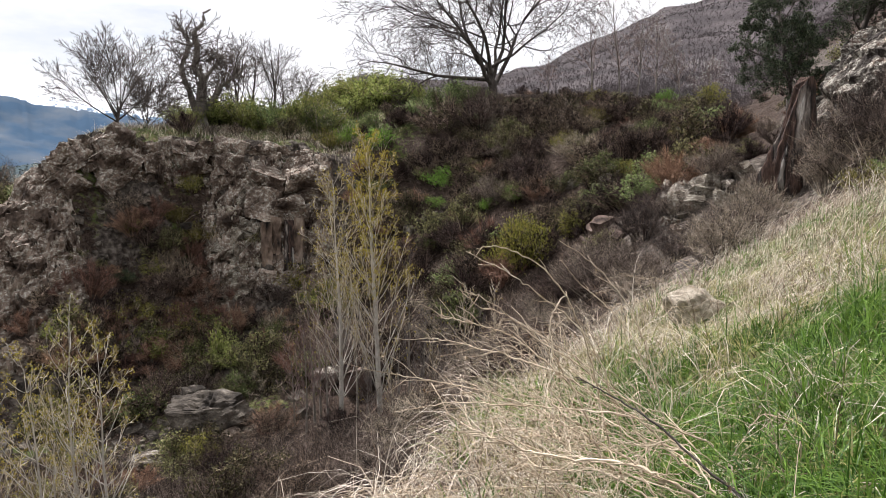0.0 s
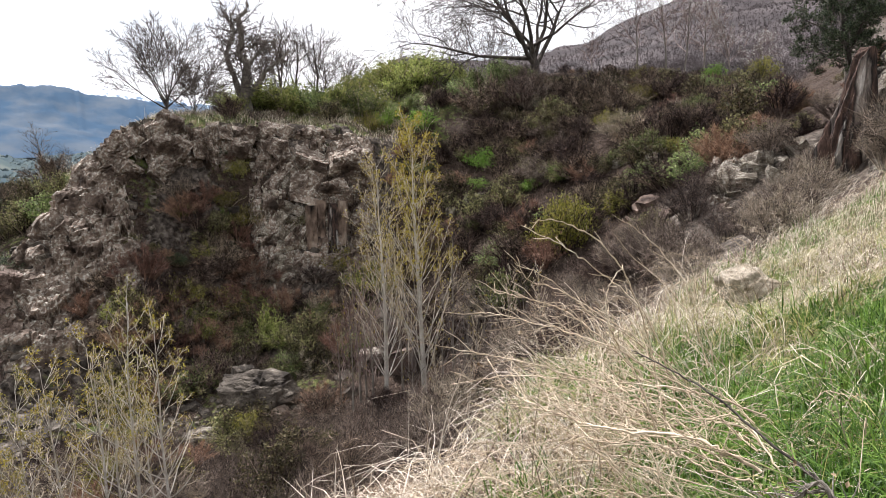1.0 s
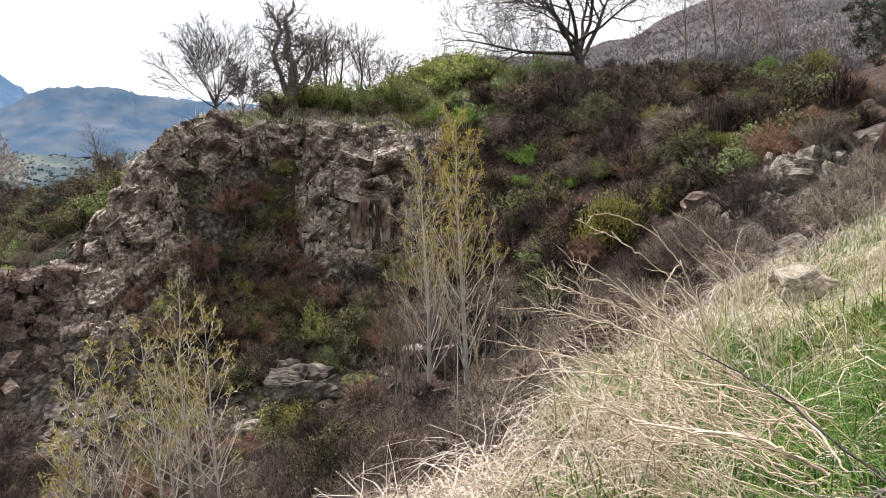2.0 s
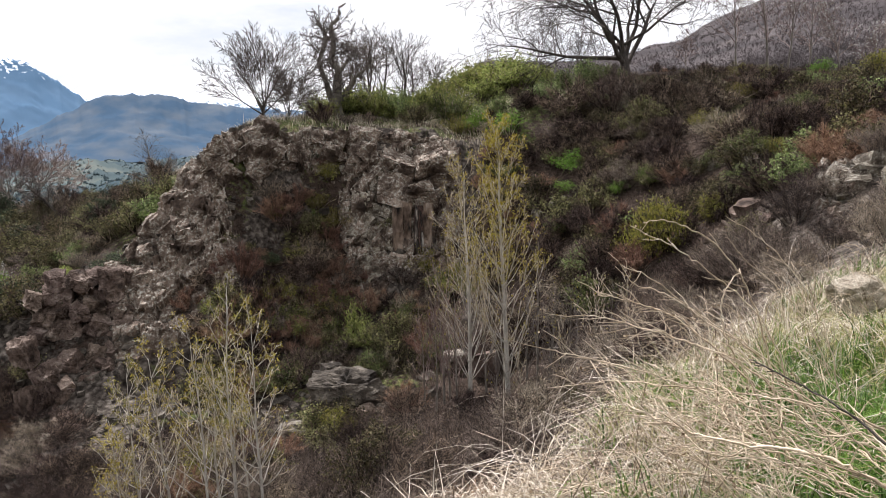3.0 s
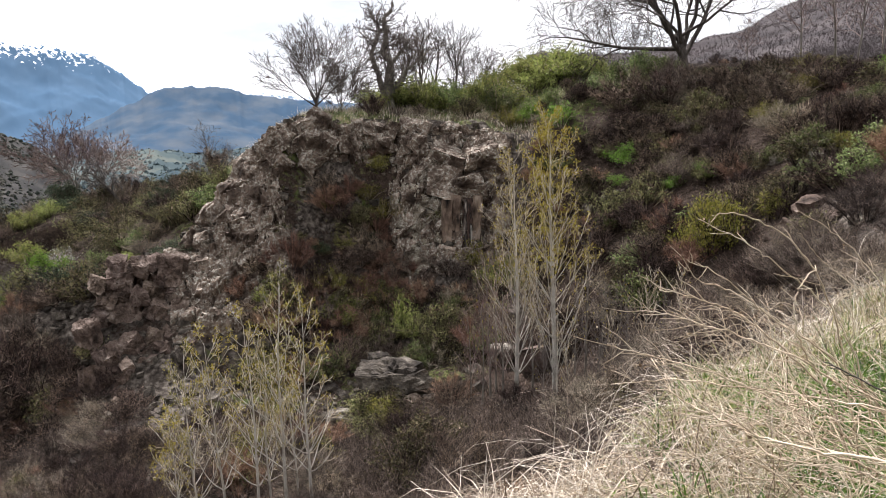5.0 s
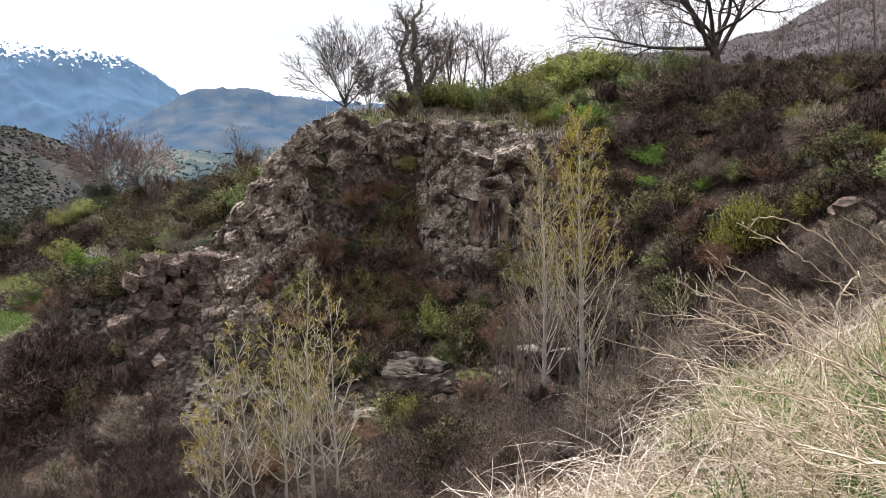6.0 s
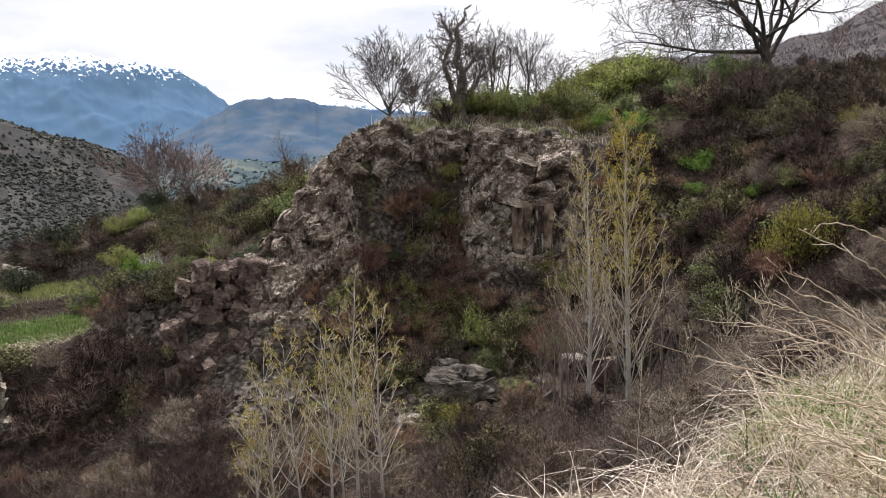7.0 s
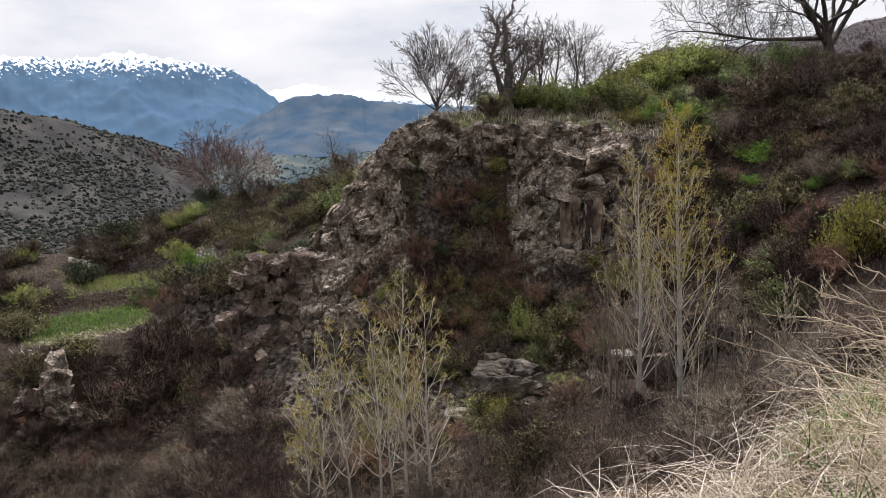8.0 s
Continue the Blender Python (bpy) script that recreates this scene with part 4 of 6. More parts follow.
GNARLED = dict(kids=(12, 7, 5, 4), first=(0.22, 0.3, 0.2, 0.2), segs=(8, 6, 4, 3, 3), sway=(0.16, 0.2, 0.2, 0.2, 0.2), rise=(0.05, 0.05, 0.03, 0.02, 0.02),
               lean=((30, 65), (30, 60), (30, 60), (25, 55)), ratio=(0.55, 0.5, 0.5, 0.5), shape=lambda f: 1.2 - 0.75 * f, thin=0.55, top=0.3, tip=0.2, fine=2, least=0.008)
BROAD = dict(SLENDER, kids=(13, 8, 6), first=(0.1, 0.2, 0.2), lean=((15, 62), (25, 50), (25, 55)), ratio=(0.8, 0.5, 0.5), sway=(0.12, 0.13, 0.16, 0.2), top=0.3, shape=lambda f: 1.1 - 0.65 * f, least=0.007)
TANGLE = dict(GNARLED, kids=(12, 7, 4, 3), least=0.0125)
DENSE = dict(kids=(15, 9, 6), first=(0.42, 0.15, 0.1), segs=(7, 5, 3, 3), sway=(0.08, 0.12, 0.18, 0.2), rise=(0.02, 0.03, 0.03, 0.0),
             lean=((45, 80), (30, 60), (30, 60)), ratio=(0.25, 0.5, 0.5), shape=lambda f: 1.25 - 0.5 * f, thin=0.45, tip=0.3, fine=2, least=0.006)

tree("walnut_tree", -1.8, 38.5, 11.8, SPREADING, 12, "large leafless spreading tree with dark limbs on the crest", BARK_DARK, TWIG_DARK, girth=0.027, sink=0.2)
tree("bare_tree", 29.3, 32.6, 4.1, FAN, 3, "leafless fan-shaped tree with fine grey twigs at the rim", BARK_DARK, TWIG_DARK, girth=0.022)
tree("bare_tree", 27.2, 35.5, 2.5, FAN, 8, "leafless dark tree behind another at the rim", BARK_DARK, TWIG_DARK, girth=0.022)
# dark bark and twigs put these trees' backlit look into their colour
for n, (b, r, h) in enumerate([(21.6, 37, 4.4), (20.2, 38, 4.8), (19.0, 37, 4.5), (17.6, 37.5, 4.7), (16.2, 38, 3.9), (15.0, 38.5, 3.2)]):
    tree("slender_tree", b, r, h * 0.82, BROAD, 40 + n, "thin leafless tree on the crest", BARK_DARK, TWIG_DARK, girth=0.022, group="thin trees on the crest")
for n, (b, r, h) in enumerate([(5.5, 41, 3.6), (3.8, 42, 3.9), (2.2, 42, 3.2), (-6.5, 43, 2.6), (-10.2, 41, 5.0), (-12.4, 42, 5.6), (-13.8, 42, 5.2), (-15.2, 43, 4.6), (-17.2, 43, 3.6), (-19, 44, 3.0)]):
    tree("slender_tree", b, r, h, SLENDER, 60 + n, "thin leafless tree with reddish twigs on the crest", BARK_GREY, TWIG_RED if b < 0 else TWIG_GREY, BLOSSOM, 380 if b < -9 else 0, 0.07, 0.012, group="thin trees on the crest")

tree("poplar", 8.5, 18.35, 8.3, POPLAR, 5, "tall slim poplar with a pale trunk and ochre buds", BARK_PALE, TWIG_PALE, LEAF_OCHRE, 6000, 0.058, 0.0115)
tree("poplar", 12.1, 18.3, 7.3, POPLAR, 9, "tall slim poplar, almost bare, with pale branches", BARK_PALE, TWIG_PALE, LEAF_OCHRE, 1700, 0.05, 0.011)
tree("sapling", 5.8, 18.8, 4.6, SAPLING, 14, "slender bare sapling beside the poplars", BARK_GREY, TWIG_GREY, LEAF_OCHRE, 60, 0.05, 0.011)
for n, (b, r, h) in enumerate([(13.4, 17.8, 3.6), (14.0, 18.8, 4.4), (15.4, 17.6, 3.2), (16.4, 18.6, 3.0), (10.6, 18.9, 4.0), (6.8, 18.2, 3.4), (4.4, 17.8, 3.0), (3.0, 18.4, 2.6)]):
    tree("sapling", b, r, h, SAPLING, 95 + n, "slender bare sapling in a thicket beside the poplars", BARK_GREY, TWIG_RED if n < 4 else TWIG_GREY, LEAF_OCHRE, 30, 0.05, 0.01, group="bare saplings by the poplars")
for n, (b, r, h) in enumerate([(-0.6, 16.2, 2.3), (0.9, 17.2, 2.8), (2.2, 16.4, 2.5), (3.6, 16.9, 2.2), (5.0, 16.2, 2.4), (7.4, 16.6, 2.0), (9.6, 16.4, 2.2), (-2.2, 17.0, 2.1)]):
    tree("sapling", b, r, h, SAPLING, 120 + n, "low bare sapling with pale twigs in the gully", BARK_GREY, TWIG_PALE if n % 2 else TWIG_GREY, LEAF_OCHRE, 20, 0.045, 0.009, group="low saplings in the gully")
tree("sapling", 14.6, 18.2, 4.2, SAPLING, 15, "slender bare sapling with reddish twigs beside the poplars", BARK_GREY, TWIG_RED, LEAF_OCHRE, 60, 0.05, 0.01)
for n, (b, r, h) in enumerate([(42.3, 12.6, 3.7), (39.9, 12.9, 4.1), (37.2, 12.4, 4.3), (34.5, 12.7, 4.9), (32.2, 12.6, 4.4), (44.0, 12.4, 2.7), (35.9, 13.3, 3.5), (33.4, 13.6, 3.3)]):
    tree("sapling", b, r, h, YOUNG, 80 + n, "young poplar with pale bark and yellow-green buds", BARK_PALE, TWIG_PALE, LEAF_OCHRE if n % 3 else LEAF_YELLOW, 1300, 0.036, 0.0085, group="young poplars in the gully")


FAR_FAN = dict(FAN, kids=(12, 8, 6, 4), least=0.013, sway=(0.06, 0.1, 0.12, 0.14, 0.15), lean=((14, 66), (20, 50), (25, 55), (25, 55)))
tree("bare_tree", 47.9, 50, 5.0, FAR_FAN, 33, "round leafless tree with reddish twigs on the terrace", BARK_GREY, TWIG_RED, girth=0.02)
tree("bare_tree", 46.4, 52, 4.6, FAR_FAN, 36, "round leafless tree with reddish twigs on the terrace", BARK_GREY, TWIG_RED, girth=0.02)
tree("broken_tree", 45.2, 45, 2.6, GNARLED, 35, "small dark broken tree on the terrace edge", BARK_DARK, TWIG_DARK, girth=0.05)
tree("slender_tree", 38.4, 50, 5.0, SLENDER, 36, "thin leafless tree below the rim", BARK_GREY, TWIG_GREY, girth=0.018, group="thin trees below the rim")
tree("slender_tree", 35.9, 52, 5.0, SLENDER, 37, "thin leafless tree below the rim", BARK_GREY, TWIG_GREY, girth=0.016, group="thin trees below the rim")
tree("bare_tree", 52.9, 30.5, 2.6, GNARLED, 38, "small dark leafless tree by the green terrace", BARK_DARK, TWIG_DARK, girth=0.02)
tree("juniper", -24.9, 18.6, 5.2, DENSE, 55, "dark green juniper over the rocks", BARK_DARK, TWIG_DARK, LEAF_DARK, 30000, 0.048, 0.03, lean=(-0.05, 0), sink=0.8)
tree("juniper", -28.6, 20.4, 4.4, DENSE, 57, "dark green juniper behind a rock pillar", BARK_DARK, TWIG_DARK, LEAF_DARK, 15000, 0.048, 0.03, lean=(0.1, 0), sink=0.8)

tree("juniper", -31.5, 20.5, 3.2, DENSE, 52, "low dark green juniper on the rock wall", BARK_DARK, TWIG_DARK, LEAF_DARK, 6000, 0.09, 0.03, sink=0.5)


def old_snag(bearing, radius):
    """An old tree, thick and twisted, broken off like antlers at the top, with a tangle of twigs round its limbs."""
    rng, twigs, tips = random.Random(31), Soup(), []
    ob = thing("old_snag", ground_at(bearing, radius), "old gnarled tree with a thick twisted trunk and antler-like top", "tree")
    limbs = [("trunk", 0.3, [(0, -0.3), (0, 1.5), (0.14, 2.2), (-0.2, 2.8), (-0.07, 3.8), (-0.14, 4.5), (0.28, 4.9), (0.33, 5.4), (0.65, 5.6)]),
             ("limb", 0.2, [(-0.15, 0.2), (-0.5, 1.7), (-0.85, 2.7), (-0.4, 3.8), (-0.5, 4.6), (-0.2, 5.1)]),
             ("limb", 0.2, [(0.2, 0.5), (0.45, 1.1), (0.95, 1.9), (1.5, 2.35), (2.25, 3.05)]),
             ("limb", 0.12, [(0.1, 2.1), (0.65, 2.8), (0.95, 3.1), (1.1, 3.5)]),
             ("limb", 0.1, [(-0.55, 4.3), (-0.75, 4.6), (-0.65, 5.0)])]
    right = Vector((math.cos(radians(bearing)), math.sin(radians(bearing)), 0))
    away = Vector((-right.y, right.x, 0))
    for name, thick, line in limbs:
        wood, points = Soup(), []
        for (x0, z0), (x1, z1) in zip(line, line[1:]):
            for f in (0, 0.33, 0.67):
                points.append(right * (x0 + (x1 - x0) * f) + away * rng.gauss(0, 0.07) + Vector((rng.gauss(0, 0.03), 0, z0 + (z1 - z0) * f)))
        points.append(right * line[-1][0] + Vector((0, 0, line[-1][1])))
        n = len(points)
        wood.tube(points, [max(0.022, 0.85 * thick * (1 - 0.88 * k / (n - 1)) * rng.uniform(0.88, 1.14)) for k in range(n)], 9)
        part(name, wood.mesh(name, BARK_GREY, False), ob)
        for k in range(3, n - 1):
            if points[k].z < 4.4:
                for _ in range(4):
                    d = turned((points[k + 1] - points[k]).normalized(), radians(rng.uniform(35, 75)), rng.uniform(0, 6.28))
                    grow(rng, [twigs, twigs], twigs, tips, points[k], d, rng.uniform(0.7, 1.7), 0.03, 2, TANGLE)
    tagged(part("twig_crown", twigs.mesh("twig_crown", TWIG_GREY), ob), kind="stuff")
    return ob


old_snag(23.0, 34.5)


def rock_pillar(bearing, radius, height):
    """A leaning buttress, wide at its foot and narrow on top, with deep upright grooves."""
    bm, around, levels = bmesh.new(), 72, 40
    rings = []
    for j in range(levels):
        f = j / (levels - 1)
        ring = []
        for k in range(around):
            a = 2 * math.pi * k / around
            r = 0.6 * (1 - 0.7 * f ** 0.85) + 0.25 * max(0, 0.12 - f)
            grooves = abs(math.sin(2.5 * a + 0.9 * f + 0.5 * noise.noise(Vector((a, f * 2, 3)))))
            r *= 0.78 + 0.24 * grooves ** 0.7 + 0.3 * noise.noise(Vector((math.cos(a) * 3, math.sin(a) * 3, f * 2.5))) + 0.1 * noise.noise(Vector((math.cos(a) * 7, math.sin(a) * 7, f * 9)))
            top = height * f * (1 - 0.1 * f * (0.5 + 0.5 * math.sin(a * 2 + 0.7))) - 0.4
            ring.append(bm.verts.new((math.cos(a) * r * 1.15 + 0.28 * f - 0.1, math.sin(a) * r * 0.8, top)))
        rings.append(ring)
    for low, high in zip(rings, rings[1:]):
        for k in range(around):
            bm.faces.new((low[k], low[(k + 1) % around], high[(k + 1) % around], high[k]))
    bm.faces.new(rings[-1])
    me = bpy.data.meshes.new("rock_pillar")
    bm.to_mesh(me)
    bm.free()
    me.materials.append(CHARRED)
    ob = tagged(new("rock_pillar", me), "leaning rock pillar streaked black, white and rust beside the grass", "rock")
    ob.location = ground_at(bearing, radius)
    return ob


rock_pillar(-25.8, 16.7, 2.95)
# ---- rocks ----
boulder("boulder", 23.6, 20.3, (1.95, 1.5, 1.45), rock_mesh("boulder", 79, ROCK_BOULDER, 9, 5, 0.1, 0.5, 0.3, True, 0.1), "large dark boulder with a pale flat top on the gully bench", 0.4, 0.27, 0.05)
boulder("boulder", 25.0, 21.9, (0.7, 0.6, 0.75), rock_mesh("boulder", 72, ROCK_BOULDER, 6, 4, 0.05, 0.5), "smaller boulder behind a large one", 0.9, 0.1)
boulder("boulder", 22.0, 19.4, (0.45, 0.4, 0.4), RED_SHAPES[3], "broken brown stone below a boulder", 1.1, 0.25)
boulder("boulder", 21.2, 20.0, (0.5, 0.45, 0.5), RED_SHAPES[1], "broken brown stone below a boulder", 0.5, 0.2)
boulder("boulder", 20.6, 19.6, (0.4, 0.35, 0.3), ROCK_SHAPES[2], "small grey stone below a boulder", 1.5, 0.2)
boulder("boulder", 13.5, 21.5, (1.0, 0.7, 0.55), ROCK_SHAPES[0], "grey rock among bare saplings", 0.4)
boulder("boulder", 10.4, 20.6, (0.8, 0.8, 0.9), RED_SHAPES[2], "brown rock behind the poplars", 1.4)
boulder("boulder", -19.7, 7.65, (0.41, 0.35, 0.33), rock_mesh("boulder", 73, STONE_TAN, 18, 4, 0.1, 0.6, 0.0, False), "pale rounded stone in the dry grass", 0.3, 0.32, 0.12)
boulder("boulder", 48.4, 22.0, (0.55, 0.5, 0.5), PALE_SHAPES[2], "pale stone at the foot of the scree", 1.1, 0.2)
boulder("boulder", 28.5, 18.6, (0.8, 0.6, 0.4), ROCK_SHAPES[1], "grey stone half sunk in the brush", 0.1)

GREY, RED = "grey broken rock face on the bank", "red-brown broken rocks on the bank"
OUTCROPS = [(24, 30.2, 3.4, 1.4, 8, ROCK_SHAPES, GREY), (35.0, 28.0, 2.6, 2.8, 8, ROCK_SHAPES, GREY), (38.5, 27.0, 2.8, 3.4, 8, ROCK_SHAPES, GREY), (32.5, 26.6, 3.0, 3.6, 6, ROCK_SHAPES, GREY),
            (47.6, 23.6, 2.6, 2.4, 16, RED_SHAPES, RED), (44.0, 24.4, 2.2, 2.0, 12, RED_SHAPES, RED), (-19.2, 18.4, 3.0, 1.6, 34, ROCK_SHAPES, GREY), (-13.2, 18.8, 1.2, 0.8, 7, RED_SHAPES, RED),
            (-10.6, 20.2, 1.1, 0.8, 7, RED_SHAPES, RED), (-10.4, 24.6, 2.4, 1.6, 10, ROCK_SHAPES, GREY), (3.5, 27.4, 2.0, 1.2, 7, ROCK_SHAPES, GREY)]
for n, (b, r, w, h, count, shapes, label) in enumerate(OUTCROPS):
    outcrop(b, r, w * 1.2, h * 1.2, count, shapes, 200 + n, label, (0.2, 0.5), lift=0.1)


def knoll_cover(b, r):
    """The knoll's bare flank, its rim and its steep cliff; brush holds the hollow between them."""
    cliff_foot, rim = np.interp(b, *list(zip(*CLIFF))[:2]), np.interp(b, *list(zip(*RIM))[:2])
    f = (r - cliff_foot) / (rim - cliff_foot)
    flank = band(b, 33.2, 60, 2) * band(f, -0.35, 1.1, 0.3)
    rim_band = 0.75 * band(b, 13, 60, 1.5) * band(f, 0.72, 1.0, 0.12)
    cliff = 0.9 * band(b, 13, 23.0, 1.2) * band(f, -0.05, 1.0, 0.2)
    return np.maximum(np.maximum(flank, rim_band), np.maximum(cliff, 0.2))


rock_face("rock_face", (11.5, 43.5), (23.0, 32.6), knoll_cover, ROCK_CRAG, 3, "brown jointed crag with pale lichen on the knoll", dip=38.0, heave=0.33, size=0.95)


# ---- jointed outcrops: blocks in courses, with open joints ----
def block_shapes(look, seed, cuts, rough, gape):
    return [rock_mesh("rock", seed + n, look, cuts=cuts + n % 4, detail=5, rough=rough, gape=gape) for n in range(6)]


BLOCKS_CRAG, BLOCKS_RED, BLOCKS_PALE = (block_shapes(m, 400 + 10 * n, *form) for n, (m, form) in enumerate(((ROCK_CRAG, (5, 0.05, 0.09)), (ROCK_RED, (8, 0.085, 0.12)), (ROCK_PALE, (5, 0.05, 0.09)))))


def crag(bearings, heights, cols, rows, face, shapes, seed, label, dip=0.0, lose=0.1, deep=1.2, top=None, jut=0.12):
    """A jointed mass of rock. face: (distance, height there, metres back for a metre up); top(u): how much of the height it reaches at u."""
    rng = random.Random(seed)
    (b0, b1), (z0, z1) = bearings, heights
    at_z = lambda z: face[0] + (z - face[1]) * face[2]
    wide, tall = math.radians(b1 - b0) * face[0] / cols, (z1 - z0) / rows
    foot = ground_at((b0 + b1) / 2, at_z(z0))
    ob = thing("rock_outcrop", foot, label, "rock", "rock outcrops of the far bank")
    for i in range(cols):
        for j in range(rows):
            u = (i + 0.5 + rng.uniform(-0.2, 0.2) + (0.25 if j % 2 else -0.25)) / cols
            v = (j + 0.5 + rng.uniform(-0.12, 0.12)) / rows
            if rng.random() < lose or (top and v > top(u)):
                continue
            b, z = b1 + (b0 - b1) * u, z0 + (z1 - z0) * v
            r, s = at_z(z) + rng.gauss(0, jut), rng.uniform(0.85, 1.25)
            a = math.radians(b)
            p = Vector((HUB[0] - math.sin(a) * r, HUB[1] + math.cos(a) * r, z)) - foot
            turn = Euler((rng.gauss(0, 0.2), math.radians(dip) + rng.gauss(0, 0.2), a + rng.gauss(0, 0.35))).to_matrix().to_4x4()
            part("rock", rng.choice(shapes), ob).matrix_local = Matrix.Translation(p) @ turn @ Matrix.Diagonal((wide * 1.15 * s, max(wide, tall) * 0.9 * deep, tall * rng.uniform(0.9, 1.3) * s, 1))
    return ob


CLIFF_FACE = (27.7, -5.0, 0.36)
crag((14.4, 19.3), (-1.7, 0.5), 2, 2, (28.7, -1.7, 0.5), BLOCKS_CRAG, 501, "large jointed rock blocks with pale lichen in the cliff", 4, 0.0, 1.1)


def cliff_pillars(bearings, radius, heights, seed):
    """Upright pillars side by side under the great blocks, split by black wet joints."""
    rng, ob = random.Random(seed), thing("rock_pillars", ground_at(sum(bearings) / 2, radius), "grey and red-brown rock pillars streaked with black in the cliff", "rock", "rock outcrops of the far bank")
    wide, tall = math.radians(bearings[1] - bearings[0]) * radius / 4, heights[1] - heights[0]
    for n in range(4):
        bm = bmesh.new()
        bmesh.ops.create_cube(bm, size=1.0)
        bmesh.ops.subdivide_edges(bm, edges=bm.edges[:], cuts=17, use_grid_fill=True)
        for v in bm.verts:
            q = Vector((v.co.x * wide, v.co.y * 0.9, v.co.z * tall)) + Vector((n * 9.1, 0, seed))
            corner = abs(v.co.x * 2) ** 6 + abs(v.co.y * 2) ** 6 + abs(v.co.z * 2) ** 10
            out = 1.0 - 0.07 * corner + 0.16 * noise.noise(q * 1.6) + 0.08 * noise.noise(q * 5.0) - 0.1 * max(0.0, 1 - 9 * abs(noise.noise(Vector((q.x * 2.5, q.y * 2.5, q.z * 0.6)))))
            v.co = Vector((v.co.x * wide * 1.04 * out, v.co.y * 0.9 * out, v.co.z * tall * (0.97 + 0.06 * noise.noise(q))))
        me = bpy.data.meshes.new("rock")
        bm.to_mesh(me)
        bm.free()
        me.materials.append(CHARRED if n == 2 else STAINED)
        a = math.radians(bearings[1] + (bearings[0] - bearings[1]) * (n + 0.5) / 4)
        r = radius + rng.uniform(-0.15, 0.15)
        p = Vector((HUB[0] - math.sin(a) * r, HUB[1] + math.cos(a) * r, (heights[0] + heights[1]) / 2 + rng.uniform(-0.12, 0.12))) - ob.location
        part("rock", me, ob).matrix_local = Matrix.Translation(p) @ Euler((rng.gauss(-0.08, 0.03), rng.gauss(0.04, 0.05), a + rng.gauss(0, 0.2))).to_matrix().to_4x4()
    return ob


cliff_pillars((15.0, 18.8), 28.3, (-3.8, -1.6), 4)
crag((14.5, 20.5), (-5.6, -3.8), 6, 3, CLIFF_FACE, BLOCKS_CRAG, 503, "broken brown rocks at the foot of the cliff", 30, 0.25, 1.0)
crag((18.8, 22.4), (-4.2, 0.4), 5, 9, CLIFF_FACE, BLOCKS_PALE, 504, "stepped rock ledges covered with pale lichen", 34, 0.2, 1.0, lambda u: 1.1 - 0.45 * (1 - u))
crag((20.0, 22.6), (-5.7, -3.8), 3, 4, CLIFF_FACE, BLOCKS_PALE, 505, "pale lichen-covered rocks low in the cliff", 15, 0.1, 1.0)
crag((20.0, 27.5), (0.4, 1.7), 8, 2, (29.4, 0.4, 0.6), BLOCKS_CRAG, 506, "broken grey rocks along the rim of the knoll", 12, 0.25, 1.0)
crag((28.6, 34.0), (-0.4, 2.1), 5, 3, (28.6, -0.4, 0.4), BLOCKS_CRAG, 507, "large slabs of grey rock leaning at the corner of the knoll", 40, 0.12, 1.2, lambda u: 0.45 + 0.75 * u)
crag((33.5, 41.0), (-4.6, -0.2), 9, 8, (26.6, -4.6, 0.55), BLOCKS_CRAG, 508, "tilted grey rock ledges down the bare flank", 40, 0.45, 1.0, lambda u: 0.12 + 1.0 * u, 0.25)
crag((41.0, 47.9), (-5.6, -3.3), 6, 4, (26.2, -5.6, 0.35), BLOCKS_RED, 511, "large cracked brown rocks above the scree", 12, 0.0, 1.3, lambda u: min(0.55 + 2.0 * u, 1.0), 0.2)
crag((45.0, 49.4), (-8.4, -5.3), 4, 4, (23.8, -8.2, 0.7), BLOCKS_RED, 512, "jagged red-brown rock pillars in a broken cliff", -20, 0.1, 1.1, lambda u: 1.0 - 0.3 * u, 0.2)
crag((42.6, 45.4), (-7.0, -5.9), 3, 2, (24.8, -7.0, 0.8), BLOCKS_RED, 513, "split brown rocks lying on the scree", 35, 0.2, 1.0)
crag((60.6, 63.4), (-9.4, -6.2), 4, 6, (26.0, -9.4, 0.3), BLOCKS_CRAG, 514, "grey lichen-covered rock standing below a terrace", 8, 0.05, 1.2, lambda u: 0.7 + 0.5 * u)
crag((62.6, 64.4), (-9.4, -7.2), 2, 3, (25.8, -9.4, 0.3), BLOCKS_RED, 515, "red-brown rock standing below a terrace", -8, 0.05, 1.2)
crag((57.0, 60.0), (-5.8, -5.1), 4, 2, (43.0, -5.8, 0.5), BLOCKS_PALE, 516, "pale rocks on the edge of a terrace", 8, 0.15, 1.2)
crag((-22.0, -16.5), (-1.05, 0.5), 12, 7, (16.8, -0.9, 1.5), BLOCKS_CRAG, 517, "grey broken rock slabs below a streaked pillar", 18, 0.3, 1.0, None, 0.2)
rock_face("rock_face", (-41, -25.8), (15.2, 24.0), lambda b, r: 1.0 + 0 * b, ROCK_SLAB, 21, "dark rock slab mottled with white lichen above the grass", dip=24.0, size=0.95, heave=0.4, step=0.065)
outcrop(-29.5, 18.0, 4.6, 2.6, 14, ROCK_SHAPES, 260, "broken grey rocks along a dark rock wall", (0.2, 0.5))
outcrop(-33.5, 19.0, 4.6, 3.4, 14, ROCK_SHAPES, 261, "weathered grey rocks on top of a dark rock wall", (0.25, 0.55))


